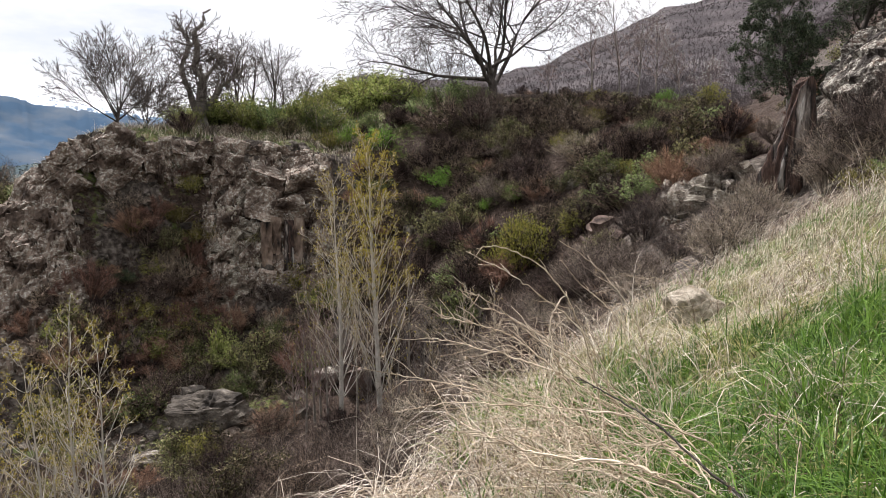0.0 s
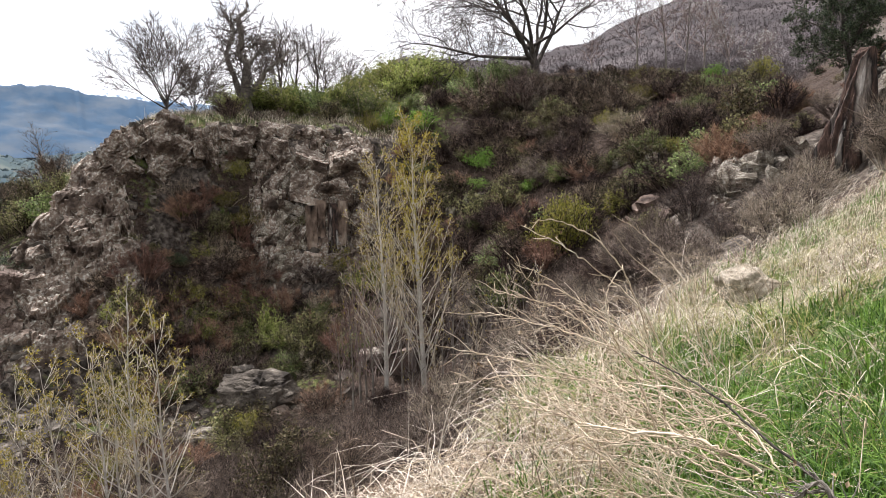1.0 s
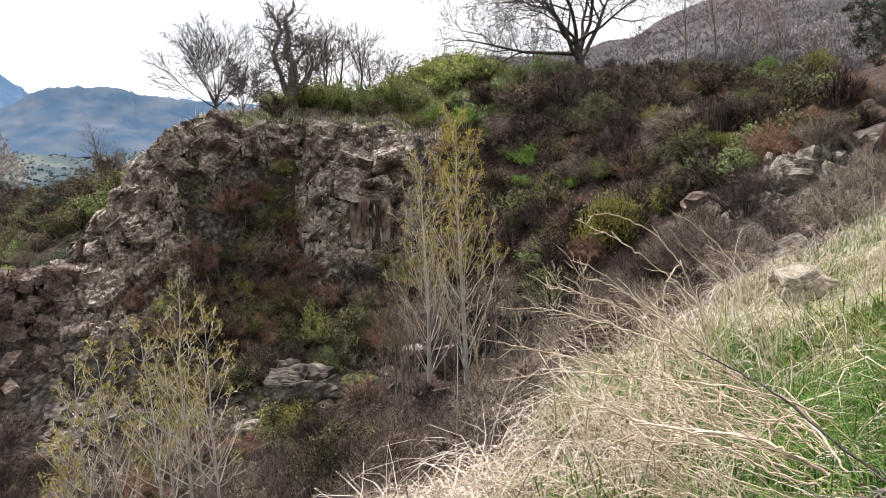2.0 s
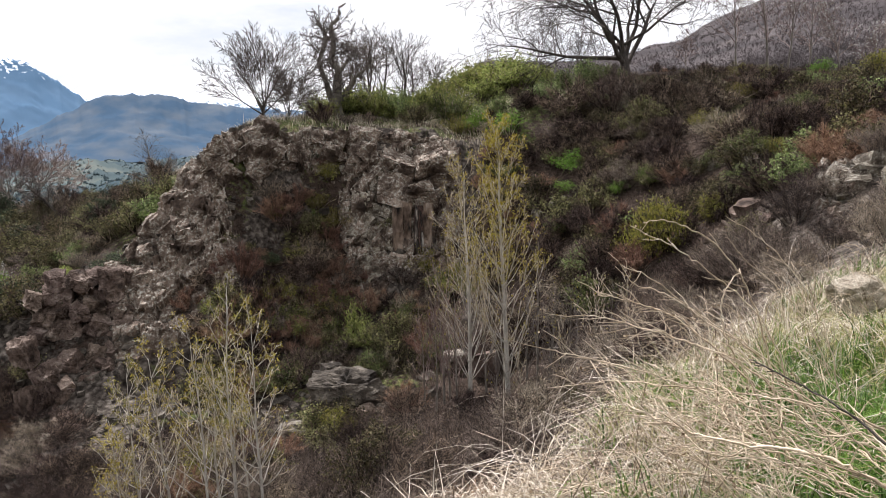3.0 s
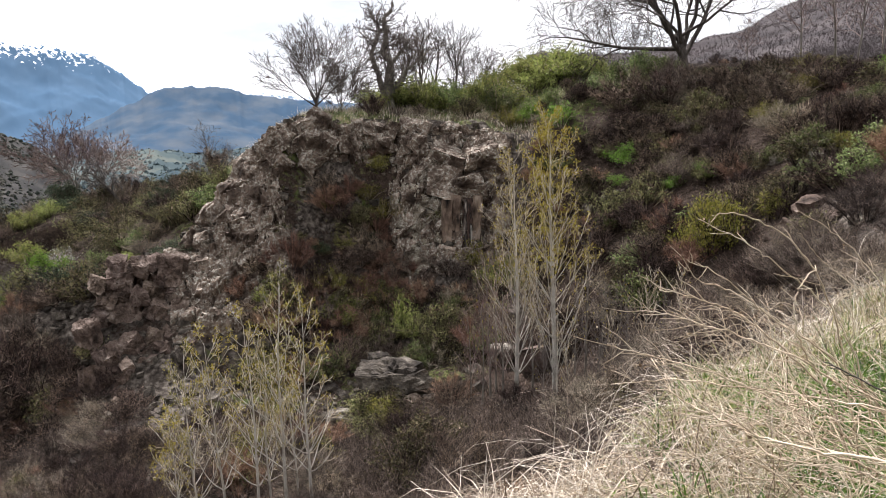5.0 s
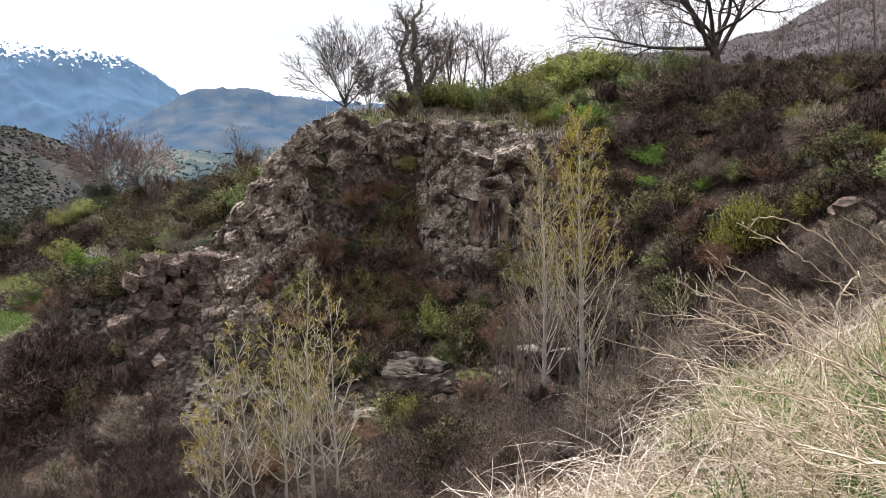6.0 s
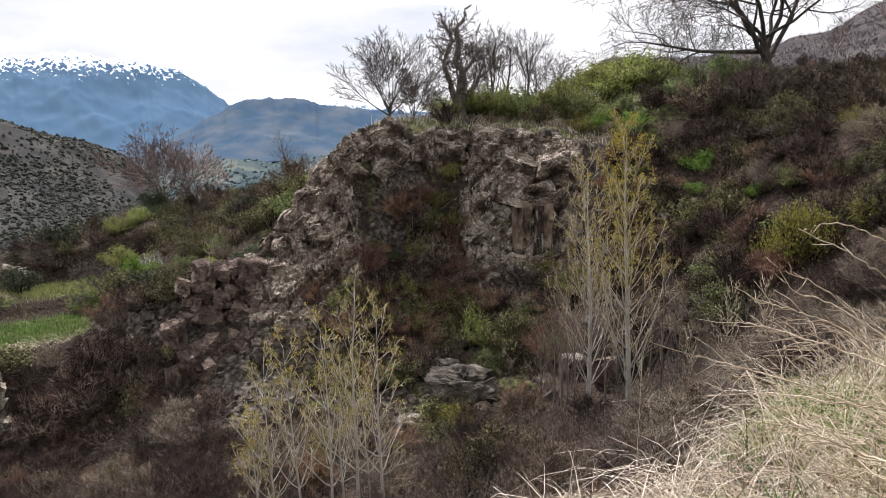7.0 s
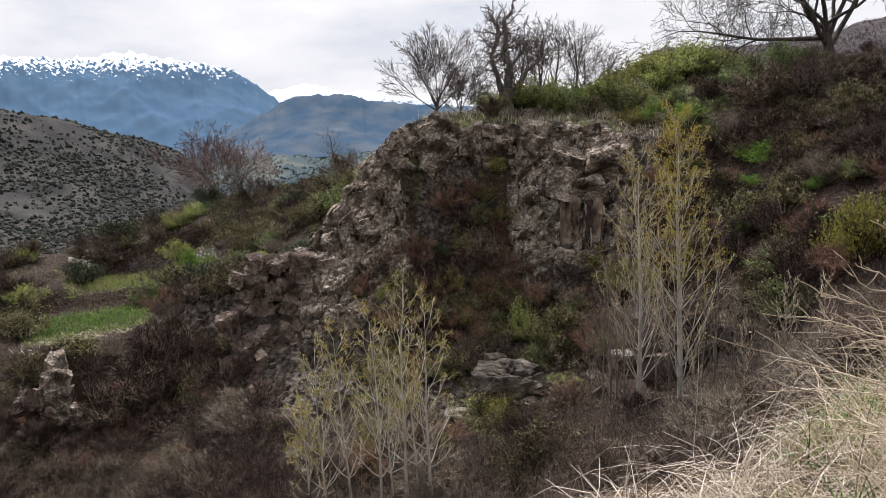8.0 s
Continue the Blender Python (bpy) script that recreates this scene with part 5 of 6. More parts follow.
def scattered_stones(count, seed):
    """Loose stones of the scree."""
    rng, shapes = random.Random(seed), []
    for k in range(6):
        shapes.append([Vector((math.cos(a) * rng.uniform(0.6, 1.2), math.sin(a) * rng.uniform(0.6, 1.1), z)) for z in (-0.4, 0.45) for a in (0.2, 1.4, 2.5, 3.9, 5.1)])
    soup = Soup()
    while count:
        b, r = rng.uniform(12, 60), rng.uniform(19.5, 31)
        if rng.random() > 0.25 + 0.75 * band(b, 30, 50, 8):
            continue
        count -= 1
        p, s, n = ground_at(b, r), rng.uniform(0.05, 0.2) * (2 if rng.random() < 0.08 else 1), len(soup.verts)
        m = spin(rng, 0.5)
        soup.verts += [p + (m @ (v * s)) for v in rng.choice(shapes)]
        soup.faces += [(n + k, n + (k + 1) % 5, n + 5 + (k + 1) % 5, n + 5 + k) for k in range(5)] + [tuple(n + 5 + k for k in range(5))]
    return tagged(new("loose_stones", soup.mesh("loose_stones", ROCK_BOULDER)), "loose grey and brown stones on the scree", "stones", kind="stuff")


scattered_stones(1500, 12)

# ---- shrubs ----
for b, r, s, h in [(11.6, 41, 1.7, 2.2), (9.8, 41.5, 1.9, 2.2), (8.2, 41, 1.9, 2.2), (6.8, 41.5, 1.7, 1.9), (10.6, 38.5, 1.4, 1.5), (20.6, 35.6, 1.2, 1.2), (18.6, 35.8, 1.3, 1.3),
                   (16.8, 36, 1.3, 1.2), (22.2, 35, 1.1, 1.1), (14.6, 36, 1.4, 1.3), (13.2, 34.5, 1.2, 1.1), (9, 34, 1.3, 1.1)]:
    shrub("leafing" if r > 38 else "green", b, r, s, h * 0.88)
for b, r, s, h in [(11, 33, 1.1, 1.0), (8.2, 32, 1.1, 1.1), (2.9, 29.2, 0.95, 0.95), (3.4, 27.9, 0.75, 0.6), (-3.7, 25.7, 0.65, 0.7), (-1.3, 25.8, 0.55, 0.5), (50.6, 33, 1.2, 1.2), (54.5, 36, 1.0, 0.9), (-16.2, 40, 0.8, 0.9)]:
    shrub("bright", b, r, s, h)
for b, r, s, h in [(-4.2, 20.9, 1.1, 1.75), (-5.3, 21, 0.9, 1.4), (-3.2, 21.1, 0.8, 1.3), (-8.6, 21.4, 0.8, 0.9), (-19.6, 42, 1.2, 1.5), (-13.1, 23.9, 0.65, 0.6), (-7.9, 28.4, 0.8, 0.8), (-10.5, 31.2, 0.8, 0.7), (-17.6, 27.5, 0.6, 0.6), (25.3, 17.9, 0.75, 0.9), (24.2, 29.4, 0.7, 0.7), (36.5, 16.8, 0.9, 0.9), (-10.6, 36.5, 0.8, 0.8), (48.2, 30.5, 0.6, 0.6)]:
    shrub("yellow", b, r, s, h)
for b, r, s, h in [(41.8, 28.2, 1.0, 0.7), (56, 44, 1.6, 1.6), (59, 40, 1.4, 1.4)]:
    shrub("dark", b, r, s, h)
for b, r, s, h in [(27, 28.6, 0.9, 0.8), (24.6, 28.2, 0.8, 0.8), (57.5, 25, 1.1, 1.0), (21.5, 27.6, 0.7, 0.6), (15.2, 24.5, 0.9, 0.9)]:
    shrub("rust", b, r, s, h)
for b, r, s, h in [(13.6, 39, 1.8, 1.3), (12, 39.5, 1.9, 1.6), (10.4, 40, 2.0, 1.9), (8.8, 40, 2.0, 2.0), (7.2, 40, 1.9, 1.9), (5.8, 40.5, 1.7, 1.4), (15.6, 37, 1.4, 0.9), (19.6, 36.4, 1.4, 1.0), (17.4, 34.6, 1.2, 0.7), (21.4, 34.8, 1.2, 1.1), (20, 35, 1.3, 1.2), (18.4, 35.2, 1.3, 1.1), (16, 35.4, 1.4, 1.2), (14.2, 35.4, 1.4, 1.2), (12.6, 36, 1.4, 1.3)]:
    shrub("leafing", b, r, s, h)
for b, r, s, h in [(38.6, 31, 1.2, 1.1), (39.8, 32, 1.3, 1.2), (37.6, 32.5, 1.1, 1.2), (41, 33, 1.2, 1.2)]:
    shrub("olive" if r > 31.5 else "green", b, r, s, h)
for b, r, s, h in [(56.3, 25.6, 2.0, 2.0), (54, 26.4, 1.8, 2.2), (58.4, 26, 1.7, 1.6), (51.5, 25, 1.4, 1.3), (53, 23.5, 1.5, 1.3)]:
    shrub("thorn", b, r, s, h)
for b, r, s, h in [(22.6, 34.6, 1.2, 1.3), (21.2, 35.4, 1.3, 1.6), (20.2, 34.4, 1.1, 1.3), (19.2, 35.6, 1.3, 1.7), (18.0, 34.6, 1.2, 1.4), (17.0, 35.6, 1.3, 1.6), (15.8, 34.8, 1.2, 1.5), (14.8, 35.8, 1.3, 1.7), (13.6, 34.8, 1.2, 1.4), (24.6, 35.4, 1.0, 1.0)]:
    shrub("leafing" if shrub_rng.random() < 0.6 else "green", b, r, s, h)
for b, r, s, h in [(3.6, 36.5, 1.3, 1.2), (1.8, 37, 1.4, 1.4), (0.2, 36.6, 1.2, 1.1), (4.8, 35, 1.1, 0.9)]:
    shrub("green", b, r, s, h)
for b, r, s, h in [(25.0, 18.4, 1.1, 0.95), (26.9, 18.2, 0.9, 0.8), (26.2, 17.4, 0.8, 0.6)]:
    shrub("olive", b, r, s, h)
for b, r, s, h in [(22.9, 24.6, 0.85, 1.5), (22.0, 24.2, 0.75, 1.1), (20.2, 23.6, 0.8, 0.8), (24.4, 24.0, 0.9, 0.9), (33.4, 25.3, 1.0, 1.0), (32.2, 25.0, 0.9, 0.8)]:
    shrub("leafing" if h > 1 and b < 30 else "olive", b, r, s, h)
shrub("blossom", 12.2, 36.6, 1.1, 1.2)
shrub("yellow", -31, 11.6, 0.5, 0.5)
shrub("green", -33.5, 11.8, 0.5, 0.5)
shrub("blossom", 49.6, 34.2, 0.9, 0.9)
for b, r, s, h in [(2.6, 33, 1.9, 1.8), (-0.6, 32.5, 1.7, 1.6), (25.8, 27.6, 1.3, 1.1), (55, 27, 1.8, 1.6), (56.5, 25.5, 1.6, 1.4), (53.2, 27.6, 1.5, 1.5)]:
    shrub("bare", b, r, s, h)

# thorn and gloom shrubs bring painted shade to the gully and banks
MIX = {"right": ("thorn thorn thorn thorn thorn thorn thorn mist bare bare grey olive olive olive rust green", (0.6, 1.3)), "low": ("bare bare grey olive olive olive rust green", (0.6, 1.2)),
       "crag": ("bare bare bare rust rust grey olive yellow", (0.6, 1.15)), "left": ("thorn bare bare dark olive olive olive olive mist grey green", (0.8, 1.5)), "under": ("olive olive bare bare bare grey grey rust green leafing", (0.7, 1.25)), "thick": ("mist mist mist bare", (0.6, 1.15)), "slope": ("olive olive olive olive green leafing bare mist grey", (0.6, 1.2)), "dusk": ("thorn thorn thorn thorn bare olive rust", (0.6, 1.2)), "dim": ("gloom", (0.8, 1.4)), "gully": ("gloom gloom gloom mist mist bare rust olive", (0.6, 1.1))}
spots = random.Random(5)
ACCENTS = [(2.9, 29.2), (3.4, 28), (-3.7, 25.6), (-1.3, 25.7), (-13.1, 23.8), (-7.9, 28.3), (-10.5, 31), (-4.2, 20.9), (-9, 20.9)]


def brush(zone, count, bearings, radii):
    kinds, sizes = MIX[zone]
    for _ in range(count):
        s, b, r = spots.uniform(*sizes), spots.uniform(*bearings), spots.uniform(*radii)
        if r < 24:
            s = min(s, 1.15)
        if r > 35 and b < 8:
            s *= 0.5
        if any(abs(b - b0) < 1.4 and r0 - 2.2 < r < r0 + 0.2 for b0, r0 in ACCENTS):
            continue
        if -22.5 < b < -15 and 14.5 < r < 18.6 and spots.random() < 0.8:
            continue
        if (21.5 < b < 27.5 and 16.5 < r < 22.6) or (13 < b < 24 and 20.6 < r < 22.8):
            continue
        if (54 < b < 63.3 and 30 < r < 36.0) or (49.5 < b < 62 and 36.6 < r < 42.4 and spots.random() < 0.93):
            continue
        shrub(spots.choice(kinds.split()), b, r, s, s * spots.uniform(0.7, 1.05))


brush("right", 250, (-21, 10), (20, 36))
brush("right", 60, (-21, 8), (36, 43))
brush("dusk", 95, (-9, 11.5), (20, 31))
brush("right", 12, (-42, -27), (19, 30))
brush("under", 64, (13, 37), (22.3, 26.5))
brush("low", 36, (9, 34), (22, 26.5))
brush("crag", 50, (22.8, 29), (24.5, 29))
brush("crag", 12, (28, 32), (24, 26.5))
brush("crag", 12, (13, 22), (25, 27.5))
brush("crag", 6, (12, 27), (31.5, 33))
for _ in range(60):
    b, r, s = spots.uniform(13, 34), spots.uniform(25.5, 30), spots.uniform(0.22, 0.5)
    r = min(r, 27.0) if b > 29 else r
    shrub(spots.choice("bare bare grey rust olive olive dark".split()), b, r + 0.2, s, s * spots.uniform(0.7, 1.1))
brush("left", 85, (42, 68), (27, 50))
brush("slope", 44, (42, 56), (30, 46))
brush("slope", 30, (50, 68), (35, 47))
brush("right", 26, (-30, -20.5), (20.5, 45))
brush("left", 26, (36, 50), (33, 56))
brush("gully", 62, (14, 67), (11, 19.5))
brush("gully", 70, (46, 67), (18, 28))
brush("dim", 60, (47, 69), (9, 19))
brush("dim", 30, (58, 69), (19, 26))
brush("thick", 26, (-24, -9), (11.5, 18))
brush("gully", 34, (50, 69), (25.5, 30.0))
brush("gully", 20, (-9, 14), (8.5, 17.5))
brush("thick", 26, (-9, 9), (10, 18.5))
brush("gully", 10, (-22, -9), (13, 19))
for b, r, s in [(-30, 15.2, 1.2), (-32, 14.8, 1.3), (-34, 15, 1.4), (-28.4, 15.4, 0.8), (-35.8, 14.6, 1.3)]:
    shrub("mist", b, r, s, s * 1.2, "leafless grey thicket below the rock wall")


def undergrowth(count, seed):
    """Dead stalks, twigs and tufts that cover the banks between the shrubs."""
    rng, soup = random.Random(seed), Soup()
    for _ in range(count):
        b, r = rng.uniform(-22, 67), 12 + 30 * rng.random() ** 1.1
        p = ground_at(b, r)
        if ROCKY[int(np.searchsorted(BEARINGS[:448], b)) - 1, int(np.searchsorted(RADII, r)) - 1] > 0.45:
            continue
        if 12 < b < 49 and 22 < r < 31 and knoll_cover(np.array(b), np.array(r)) > 0.5:
            continue
        for _ in range(4):
            q = p + Vector((rng.gauss(0, 0.18), rng.gauss(0, 0.18), rng.uniform(0.08, 0.28)))
            soup.splinter(p + Vector((rng.gauss(0, 0.1), rng.gauss(0, 0.1), -0.03)), q, rng.uniform(0.007, 0.014), rng)
    return tagged(new("undergrowth", soup.mesh("undergrowth", UNDERGROWTH)), "dead stalks and low twigs covering the banks", "undergrowth", kind="stuff")


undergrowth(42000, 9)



def gully_thicket(count, seed):
    """Fine grey stems and twigs that fill the bottom of the gully."""
    rng, soup = random.Random(seed), Soup()
    for _ in range(count):
        b, r = rng.uniform(-12, 52), rng.uniform(9.5, 19.5)
        if value_noise(np.array(b * r / 70), np.array(r / 1.6), 31) < 0.4:
            continue
        p = ground_at(b, r)
        for _ in range(3):
            foot = p + Vector((rng.gauss(0, 0.12), rng.gauss(0, 0.12), -0.03))
            top = foot + Vector((rng.gauss(0, 0.22), rng.gauss(0, 0.22), rng.uniform(0.25, 0.8)))
            soup.splinter(foot, top, rng.uniform(0.006, 0.011), rng)
            for _ in range(2):
                a = foot.lerp(top, rng.uniform(0.3, 0.9))
                soup.splinter(a, a + Vector((rng.gauss(0, 0.13), rng.gauss(0, 0.13), rng.uniform(0.02, 0.22))), 0.006, rng)
    return tagged(new("gully_thicket", soup.mesh("gully_thicket", BRUSH_GREY)), "fine grey leafless stems filling the gully", "undergrowth", kind="stuff")


gully_thicket(9000, 19)
# ---- the near bank: grass and brambles ----
def blades(name, seed, bearings, radii, count, length, width, lean, drift, look, label, keep, rows=5, tuft=14, spread=0.05, wild=0.8):
    """Grass as curved, tapering blades. lean: how far they arch over; drift: the way that most of them lie."""
    rng = np.random.default_rng(seed)
    tufts = count // tuft
    tb = rng.uniform(*bearings, tufts)
    tr = rng.uniform(0, 1, tufts) ** 0.8 * (radii[1] - radii[0]) + radii[0]
    ok = keep(tb, tr, rng.uniform(0, 1, tufts))
    tb, tr = np.repeat(tb[ok], tuft), np.repeat(tr[ok], tuft)
    n = len(tb)
    dx, dy = rng.normal(0, spread, n) * (0.6 + 0.1 * tr), rng.normal(0, spread, n) * (0.6 + 0.1 * tr)
    px, py = -np.sin(np.radians(tb)) * tr + dx, np.cos(np.radians(tb)) * tr + dy
    b, r = np.degrees(np.arctan2(-px, py)), np.maximum(np.hypot(px, py), 0.6)
    i, j = np.interp(b, BEARINGS[:448], np.arange(448)), np.interp(r, RADII, np.arange(len(RADII)))
    i0, j0 = np.minimum(i.astype(int), 446), j.astype(int)
    u, v = i - i0, j - j0
    z = (GZ[i0, j0] * (1 - v) + GZ[i0, j0 + 1] * v) * (1 - u) + (GZ[i0 + 1, j0] * (1 - v) + GZ[i0 + 1, j0 + 1] * v) * u
    a = np.radians(b)
    foot = np.stack([HUB[0] - np.sin(a) * r, HUB[1] + np.cos(a) * r, z - 0.02], -1)
    tall = rng.uniform(*length, n) * (0.45 + 1.1 * value_noise(foot[:, 0] * 1.7, foot[:, 1] * 1.7, 2))
    bend = np.clip(rng.normal(*lean, n), 0.05, 1.9)
    curl = rng.normal(0, 0.9, n)
    way = np.radians(drift) + rng.normal(0, wild, n) + np.repeat(rng.normal(0, 0.5, n // tuft), tuft)
    out = np.stack([np.cos(way), np.sin(way), 0 * way], -1)
    side = np.stack([-np.sin(way), np.cos(way), 0 * way], -1)
    twist = rng.normal(0, 0.7, n)[:, None]
    side = side * np.cos(twist) + out * np.sin(twist)
    verts = np.empty((n, rows * 2 - 1, 3))
    for k in range(rows):
        f = k / (rows - 1)
        angle = bend * f ** 1.2 * 1.5
        bent = np.stack([np.cos(way + curl * f), np.sin(way + curl * f), 0 * way], -1)
        mid = foot + bent * (tall * f * np.sin(angle))[:, None] + np.array([0, 0, 1.0]) * (tall * f * np.cos(angle) * (1 - 0.1 * bend * f))[:, None]
        w = (rng.uniform(*width, n) * (1 - f) ** 0.6 * 0.5)[:, None] * side
        if k < rows - 1:
            verts[:, 2 * k], verts[:, 2 * k + 1] = mid - w, mid + w
        else:
            verts[:, 2 * k] = mid
    base = (np.arange(n) * (rows * 2 - 1))[:, None]
    quads = np.concatenate([base + np.array([[2 * k, 2 * k + 1, 2 * k + 3, 2 * k + 2]]) for k in range(rows - 2)])
    tris = base + np.array([[2 * rows - 4, 2 * rows - 3, 2 * rows - 2]])
    me = bpy.data.meshes.new(name)
    me.vertices.add(n * (rows * 2 - 1))
    me.vertices.foreach_set("co", verts.ravel())
    me.loops.add(quads.size + tris.size)
    me.loops.foreach_set("vertex_index", np.concatenate([quads.ravel(), tris.ravel()]))
    me.polygons.add(len(quads) + len(tris))
    me.polygons.foreach_set("loop_start", np.concatenate([np.arange(len(quads)) * 4, quads.size + np.arange(len(tris)) * 3]))
    me.update(calc_edges=True)
    me.materials.append(look)
    return tagged(new(name, me), label, "grass", kind="stuff")


def clear_of_stone(b, r):
    """The grass parts round the stone that lies in it."""
    return (np.abs(b + 19.7) > 3.6) | (r < 6.9) | (r > 8.0)


def lip_at(b):
    return np.interp(b, *list(zip(*LIP))[:2])


def green_share(b, r):
    """Where fresh grass comes through: a sward on the upper side, thinning out towards the lip."""
    x, y = -np.sin(np.radians(b)) * r, np.cos(np.radians(b)) * r
    return np.clip(band(b, -45, -13, 8) * band(r, 0, 4.2, 2.0) * 1.05 + 1.7 * (fractal(x * 1.6, y * 1.6, 3, 61) - 0.5) - 0.05, 0, 1)


blades("green_grass", 1, (-42, 8), (1.1, 12), 72000, (0.14, 0.38), (0.006, 0.014), (0.75, 0.4), 110, GREEN_GRASS, "fresh green grass on the bank",
       lambda b, r, u: (r < lip_at(b) + 0.2) & clear_of_stone(b, r) & (u < green_share(b, r)), tuft=12, spread=0.05, wild=1.7)
blades("dry_grass", 2, (-42, 24), (1.1, 13), 50000, (0.18, 0.55), (0.0035, 0.0105), (1.5, 0.5), 165, STRAW, "dry straw-coloured grass lying over the bank",
       lambda b, r, u: (r < lip_at(b) + 1.2) & clear_of_stone(b, r) & (u < 1.0 - 0.66 * green_share(b, r)) & (value_noise(b * 0.35 * r / 6, r * 2.2, 12) > 0.25), 6, 16, 0.08, 1.9)
blades("dry_stalks", 3, (-42, 11), (1.2, 12), 9500, (0.4, 1.0), (0.0035, 0.0075), (1.2, 0.5), 170, STRAW, "long dry stalks tangled over the grass",
       lambda b, r, u: (r < lip_at(b) + 0.5) & clear_of_stone(b, r) & (u < 0.9 - 1.1 * green_share(b, r)), 8, 3, 0.14, 2.4)
blades("yellowing_grass", 8, (-42, 4), (1.1, 9), 22000, (0.16, 0.42), (0.005, 0.011), (1.1, 0.45), 140, YELLOW_GRASS, "half-withered yellow-green grass between the dry and the fresh",
       lambda b, r, u: (r < lip_at(b)) & clear_of_stone(b, r) & (u < 0.15 + 0.6 * (green_share(b, r) > 0.03) * (green_share(b, r) < 0.7)), 6, 12, 0.06, 1.8)


blades("rim_grass", 4, (8, 36), (30.6, 37), 16000, (0.2, 0.5), (0.012, 0.024), (0.6, 0.3), 120, STRAW, "pale dry grass along the rim of the far bank",
       lambda b, r, u: u < 0.2 + 0.7 * (value_noise(b * 0.9, r * 0.7, 6) > 0.45), 5, 12, 0.12)
blades("rim_sward", 5, (3, 66), (30.6, 50), 30000, (0.15, 0.4), (0.014, 0.028), (0.5, 0.3), 120, LEAF_GREEN, "green grass on the terraces of the far bank",
       lambda b, r, u: (u < 0.85 * (value_noise(b * 0.7, r * 0.5, 8) > 0.42)) & ((b < 32) | (band(r, 37.4, 43, 0.1) * band(b, 49, 65, 0.1) > 0)), 5, 12, 0.14)


blades("lawn_fringe", 7, (54.4, 63), (30.6, 31.4), 1200, (0.15, 0.35), (0.012, 0.024), (1.0, 0.3), 270, STRAW, "dry grass hanging over the edge of a terrace",
       lambda b, r, u: u < 0.9, 5, 12, 0.12)
blades("lawn", 6, (54.6, 62.8), (31.4, 35.6), 7000, (0.12, 0.28), (0.012, 0.022), (0.4, 0.25), 120, GREEN_GRASS, "bright green grass on a small terrace",
       lambda b, r, u: u < 0.9, 4, 12, 0.14)


blades("upper_lawn", 9, (49.5, 59), (37.5, 41.8), 8000, (0.12, 0.3), (0.012, 0.022), (0.5, 0.25), 120, LEAF_SPRING, "olive-green grass on an upper terrace",
       lambda b, r, u: u < 0.5 + 0.4 * (value_noise(b * 0.9, r * 0.7, 6) > 0.4), 4, 12, 0.14)


# bramble canes, each as (bearing, distance, height over the hub's level) along its arch
def bramble(points, seed, look, thick, label, leaves=26, forks=0.5, reach=(0.03, 0.14)):
    """An arching cane with forking side shoots and withered leaves."""
    rng, cane, shoots, leafage = random.Random(seed), Soup(), Soup(), Soup()
    knots = [Vector((HUB[0] - math.sin(radians(b)) * r, HUB[1] + math.cos(radians(b)) * r, z)) for b, r, z in points]
    line = []
    for n in range(len(knots) - 1):
        a, b, c, d = knots[max(n - 1, 0)], knots[n], knots[n + 1], knots[min(n + 2, len(knots) - 1)]
        for k in range(7):
            t = k / 7
            line.append(0.5 * ((2 * b) + (c - a) * t + (2 * a - 5 * b + 4 * c - d) * t * t + (3 * b - a - 3 * c + d) * t**3))
    line.append(knots[-1])
    line = [p + Vector((rng.gauss(0, 1), rng.gauss(0, 1), rng.gauss(0, 1))) * 0.003 for p in line]
    base = line[0]
    local = [p - base for p in line]
    cane.tube(local, [thick * (1 - 0.65 * n / len(local)) for n in range(len(local))], 5)

    def shoot(p, d, length, girth, depth):
        way = turned(d, rng.uniform(0.3, 0.85), rng.uniform(0, 6.28))
        mid = p + way * length * 0.5 + Vector((rng.gauss(0, 0.05), rng.gauss(0, 0.05), rng.uniform(-0.02, 0.08))) * length
        tip = mid + (way + d * 0.4).normalized() * length * 0.5
        shoots.tube([p, mid, tip], [girth, girth * 0.8, girth * 0.4], 3)
        for _ in range(2 if depth else 0):
            shoot(p.lerp(mid, rng.uniform(0.5, 1.0)), (tip - p).normalized(), length * rng.uniform(0.3, 0.6), girth * 0.65, depth - 1)
        for _ in range(3 if leaves and rng.random() < 0.25 else 0):
            leafage.leaf(tip + Vector((rng.gauss(0, 0.012), rng.gauss(0, 0.012), rng.gauss(0, 0.012))), rng.uniform(0.01, 0.022), rng)

    for n in range(3, len(local) - 1):
        if rng.random() < forks:
            shoot(local[n], (local[n + 1] - local[n]).normalized(), rng.uniform(*reach), thick * 0.5, 1 if reach[1] > 0.2 else 0)
    ob = thing("bramble", base, label, "bramble", "bramble canes")
    part("cane", cane.mesh("cane", look, False), ob)
    if shoots.verts:
        tagged(part("twig_spray", shoots.mesh("twig_spray", look, False), ob), kind="stuff")
    if leafage.verts:
        tagged(part("foliage", leafage.mesh("foliage", DEAD_LEAF), ob), kind="stuff")
    return ob


ARCHING, LYING = "dry arching bramble cane with withered leaflets", "long dry forked cane lying over the bank"
bramble([(-14, 2.5, -.1), (-12.2, 2.4, .3), (-10.6, 2.3, .57), (-8.4, 2.25, .76), (-5.6, 2.2, .88), (-2.0, 2.15, .94), (-.24, 2.15, .93)], 300, CANE, 0.0042, ARCHING, 20, 0.3, (0.02, 0.1))
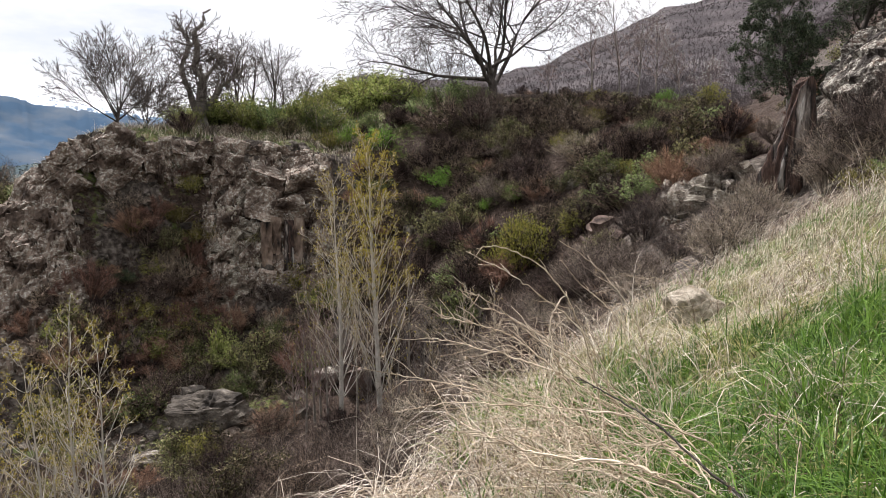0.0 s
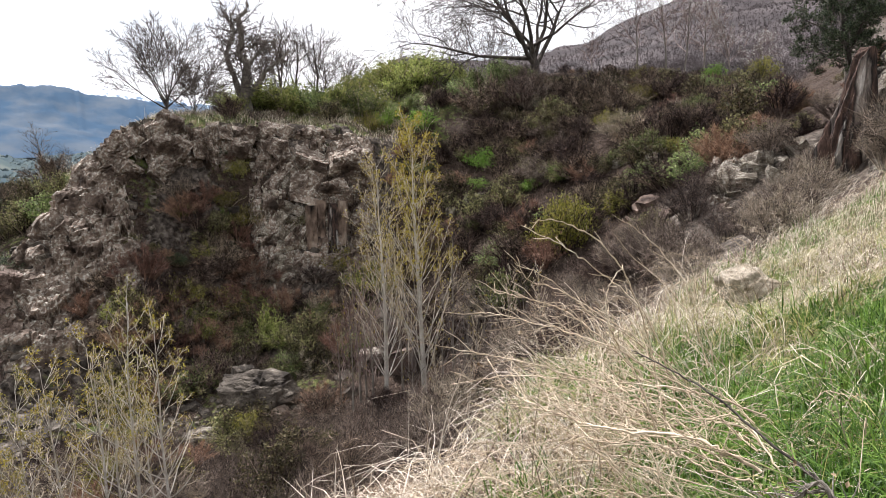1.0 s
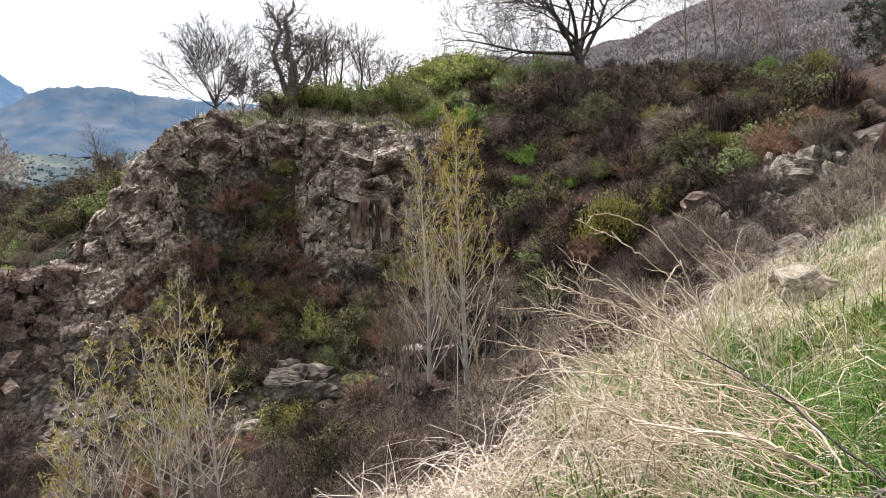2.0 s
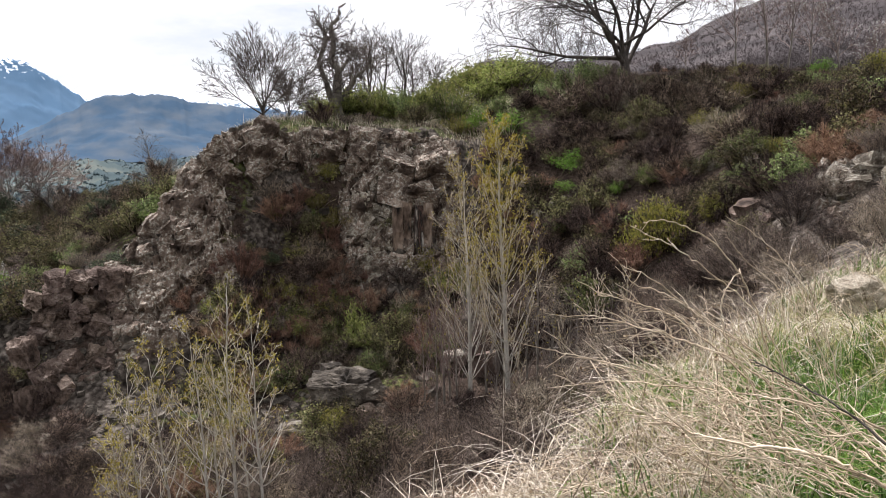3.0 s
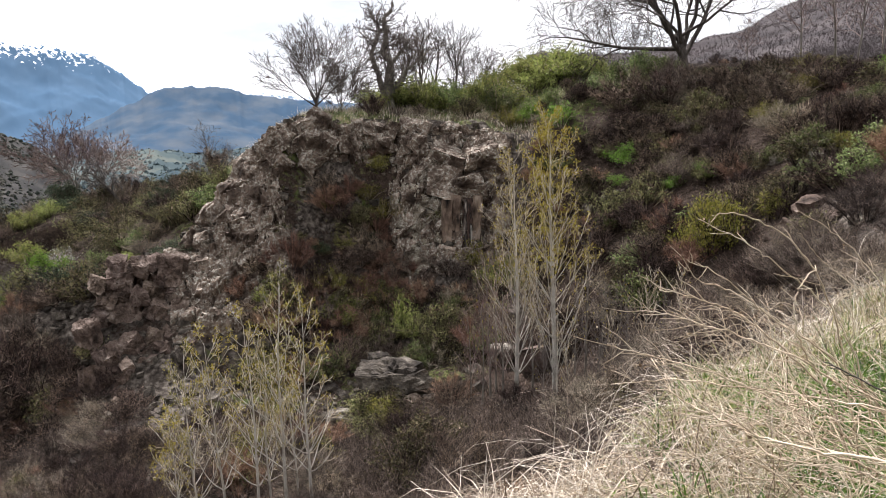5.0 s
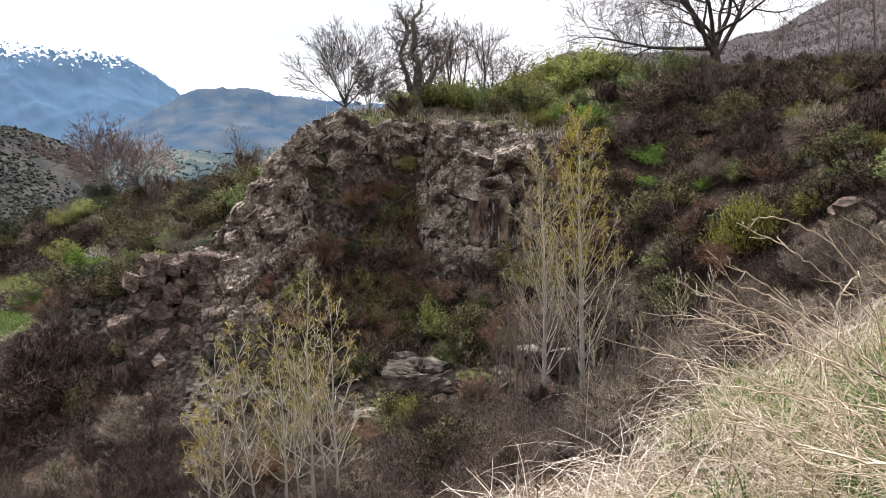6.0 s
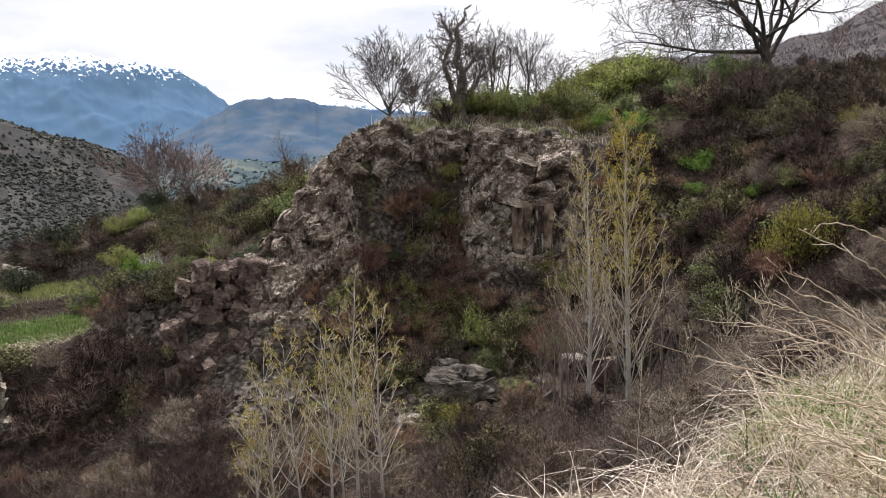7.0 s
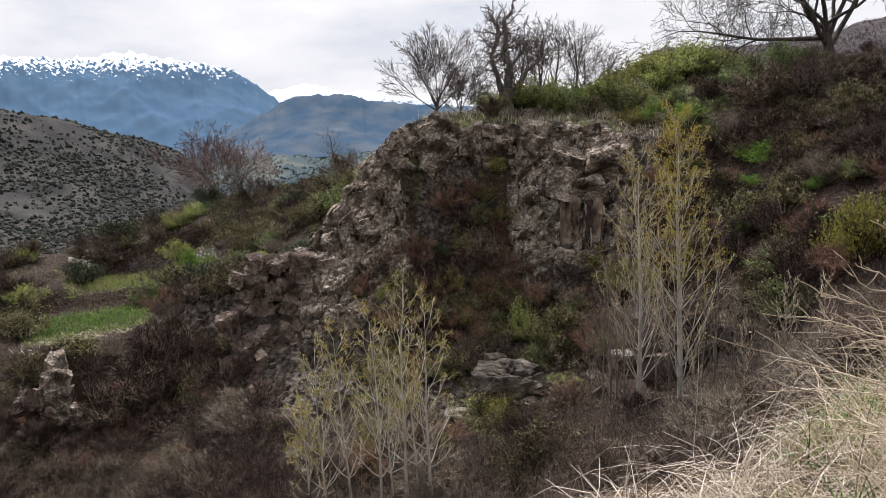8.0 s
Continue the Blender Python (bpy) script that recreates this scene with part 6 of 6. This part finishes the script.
bramble([(-14.5, 2.5, .1), (-12.2, 2.4, .45), (-9.4, 2.35, .62), (-6.0, 2.25, .75), (-2.9, 2.2, .84), (.9, 2.2, .91)], 301, CANE, 0.0038, ARCHING, 20, 0.3, (0.02, 0.1))
bramble([(-13, 2.3, .05), (-10.5, 2.3, .31), (-8.4, 2.25, .46), (-7.4, 2.2, .58), (-7.5, 2.2, .69), (-8.8, 2.25, .76)], 302, CANE, 0.0045, ARCHING, 20, 0.2, (0.02, 0.1))
bramble([(-18, 2.95, 0), (-16.7, 2.9, .31), (-15.5, 2.9, .45), (-13.9, 2.85, .61), (-11.2, 2.8, .77), (-8.7, 2.8, .86)], 303, CANE, 0.0034, ARCHING, 20, 0.3, (0.02, 0.1))
bramble([(-17, 2.95, .15), (-14.5, 2.9, .44), (-11.7, 2.9, .59), (-9.8, 2.85, .68), (-8, 2.8, .79)], 304, CANE, 0.003, ARCHING, 20, 0.3, (0.02, 0.1))
bramble([(-13, 2.6, .25), (-9.5, 2.5, .41), (-6.1, 2.45, .51), (-3.7, 2.4, .61), (-1.3, 2.35, .69), (1.5, 2.3, .75)], 305, CANE, 0.0038, ARCHING, 20, 0.35, (0.02, 0.1))
bramble([(-11, 2.6, .2), (-6.8, 2.6, .37), (-3.4, 2.6, .48), (-1, 2.55, .53), (1.5, 2.5, .57), (3.4, 2.5, .58)], 306, CANE, 0.0045, LYING, 20, 0.4, (0.03, 0.16))
bramble([(-13, 2.55, .2), (-9, 2.5, .34), (-5.1, 2.45, .41), (-1.2, 2.4, .47), (2.7, 2.4, .51), (4.8, 2.4, .52)], 307, CANE, 0.0045, LYING, 20, 0.4, (0.03, 0.18))
bramble([(-15, 2.85, .1), (-11, 2.8, .29), (-6.7, 2.75, .43), (-3.4, 2.7, .54), (-.6, 2.7, .58), (.9, 2.7, .64)], 308, CANE, 0.004, LYING, 20, 0.4, (0.03, 0.16))
bramble([(-11, 2.55, .05), (-6.9, 2.5, .17), (-2.4, 2.45, .26), (2.1, 2.4, .32), (6.1, 2.35, .37), (8.3, 2.3, .41)], 309, CANE, 0.0042, LYING, 20, 0.4, (0.03, 0.2))
bramble([(-22, 2.4, .18), (-16.1, 2.3, .27), (-9.1, 2.25, .3), (-3.5, 2.2, .32), (2.1, 2.2, .32), (7.9, 2.2, .29)], 310, CANE, 0.0042, LYING, 0, 0.3, (0.05, 0.25))
bramble([(-26.6, 1.85, .24), (-22.2, 1.9, .31), (-17.7, 2.0, .38), (-13.7, 2.1, .42), (-9.8, 2.2, .45)], 320, BARK_DARK, 0.0055, "dark thorny dead twig lying on the grass", 0, 0.5, (0.01, 0.03))
bramble([(-22, 1.9, .2), (-18, 1.9, .25), (-14.9, 1.95, .25), (-9.3, 2.0, .22), (-4.4, 2.05, .22), (-1.3, 2.1, .24), (3, 2.2, .28)], 321, CANE, 0.0065, "thick grey dead branch with withered leaves lying on the tangle", 30, 0.8, (0.03, 0.2))
for n in range(3):
    bramble([(-31 + n, 1.75, .1), (-29 + n, 1.8, .2 + 0.03 * n), (-26.5 + n, 1.85, .22 - 0.04 * n), (-24 + n, 1.9, .1)], 330 + n, BARK_GREY, 0.006, "grey dead twig with curled leaves in the green grass", 30, 0.9, (0.03, 0.12))

# the thicket on the lip: long dead canes that lie over one another towards the gully
tangle = random.Random(41)
for n in range(70):
    b0, r0 = tangle.uniform(-26, -9), tangle.uniform(1.95, 3.1)
    z0 = tangle.uniform(-0.45, 0.22) - 0.25 * (r0 - 2.2)
    span, lift = tangle.uniform(9, 24), tangle.gauss(0.06, 0.12)
    span = min(span, tangle.uniform(-13, -4 if z0 + lift > 0.2 else 3 if z0 + lift > -0.1 else 6) - b0)
    arch = [(b0 + span * f, r0 + tangle.gauss(0, 0.05) + 0.1 * f, z0 + lift * f + 0.18 * f * (1 - f) + tangle.gauss(0, 0.012)) for f in (0, 0.25, 0.5, 0.75, 1)]
    bramble(arch, 600 + n, CANE, tangle.uniform(0.0022, 0.0042), LYING, 12, 0.35, (0.03, 0.2))
for n in range(45):
    b0, r0 = tangle.uniform(-10, 8), tangle.uniform(2.1, 2.8)
    z0, span = tangle.uniform(-0.6, -0.3), tangle.uniform(6, 18)
    span = min(span, tangle.uniform(8, 18) - b0)
    arch = [(b0 + span * f, r0 + tangle.gauss(0, 0.05), z0 + 0.2 * f * (1 - f) + tangle.gauss(0, 0.02)) for f in (0, 0.25, 0.5, 0.75, 1)]
    bramble(arch, 700 + n, CANE, tangle.uniform(0.002, 0.0038), LYING, 12, 0.4, (0.04, 0.2))
for n in range(150):
    b0 = tangle.uniform(-22, -3)
    r0 = tangle.uniform(1.9, 1.2 + float(lip_at(b0)) * 0.85)
    z0 = ground_at(b0, r0).z
    reach, high = tangle.uniform(0.25, 0.8) * (0.6 if b0 > -4 else 1), tangle.uniform(0.15, 0.6)
    away = tangle.gauss(0.05, 0.45)
    span = min(math.degrees(reach / r0), 3 - b0) * (-0.7 if tangle.random() < 0.25 else 1)
    arch = [(b0 + span * f, r0 + away * f, z0 - 0.03 + high * (2.6 * f - 1.9 * f * f) + (0.25 if r0 < 3 else 0.1) * f) for f in (0, 0.3, 0.65, 1)]
    arch = [(b + tangle.gauss(0, 0.8), r + tangle.gauss(0, 0.03), z + tangle.gauss(0, 0.03)) for b, r, z in arch]
    bramble(arch, 400 + n, CANE, tangle.uniform(0.002, 0.0042), "thin dry cane in a tangle on the bank", 12, 0.5, (0.03, 0.2))
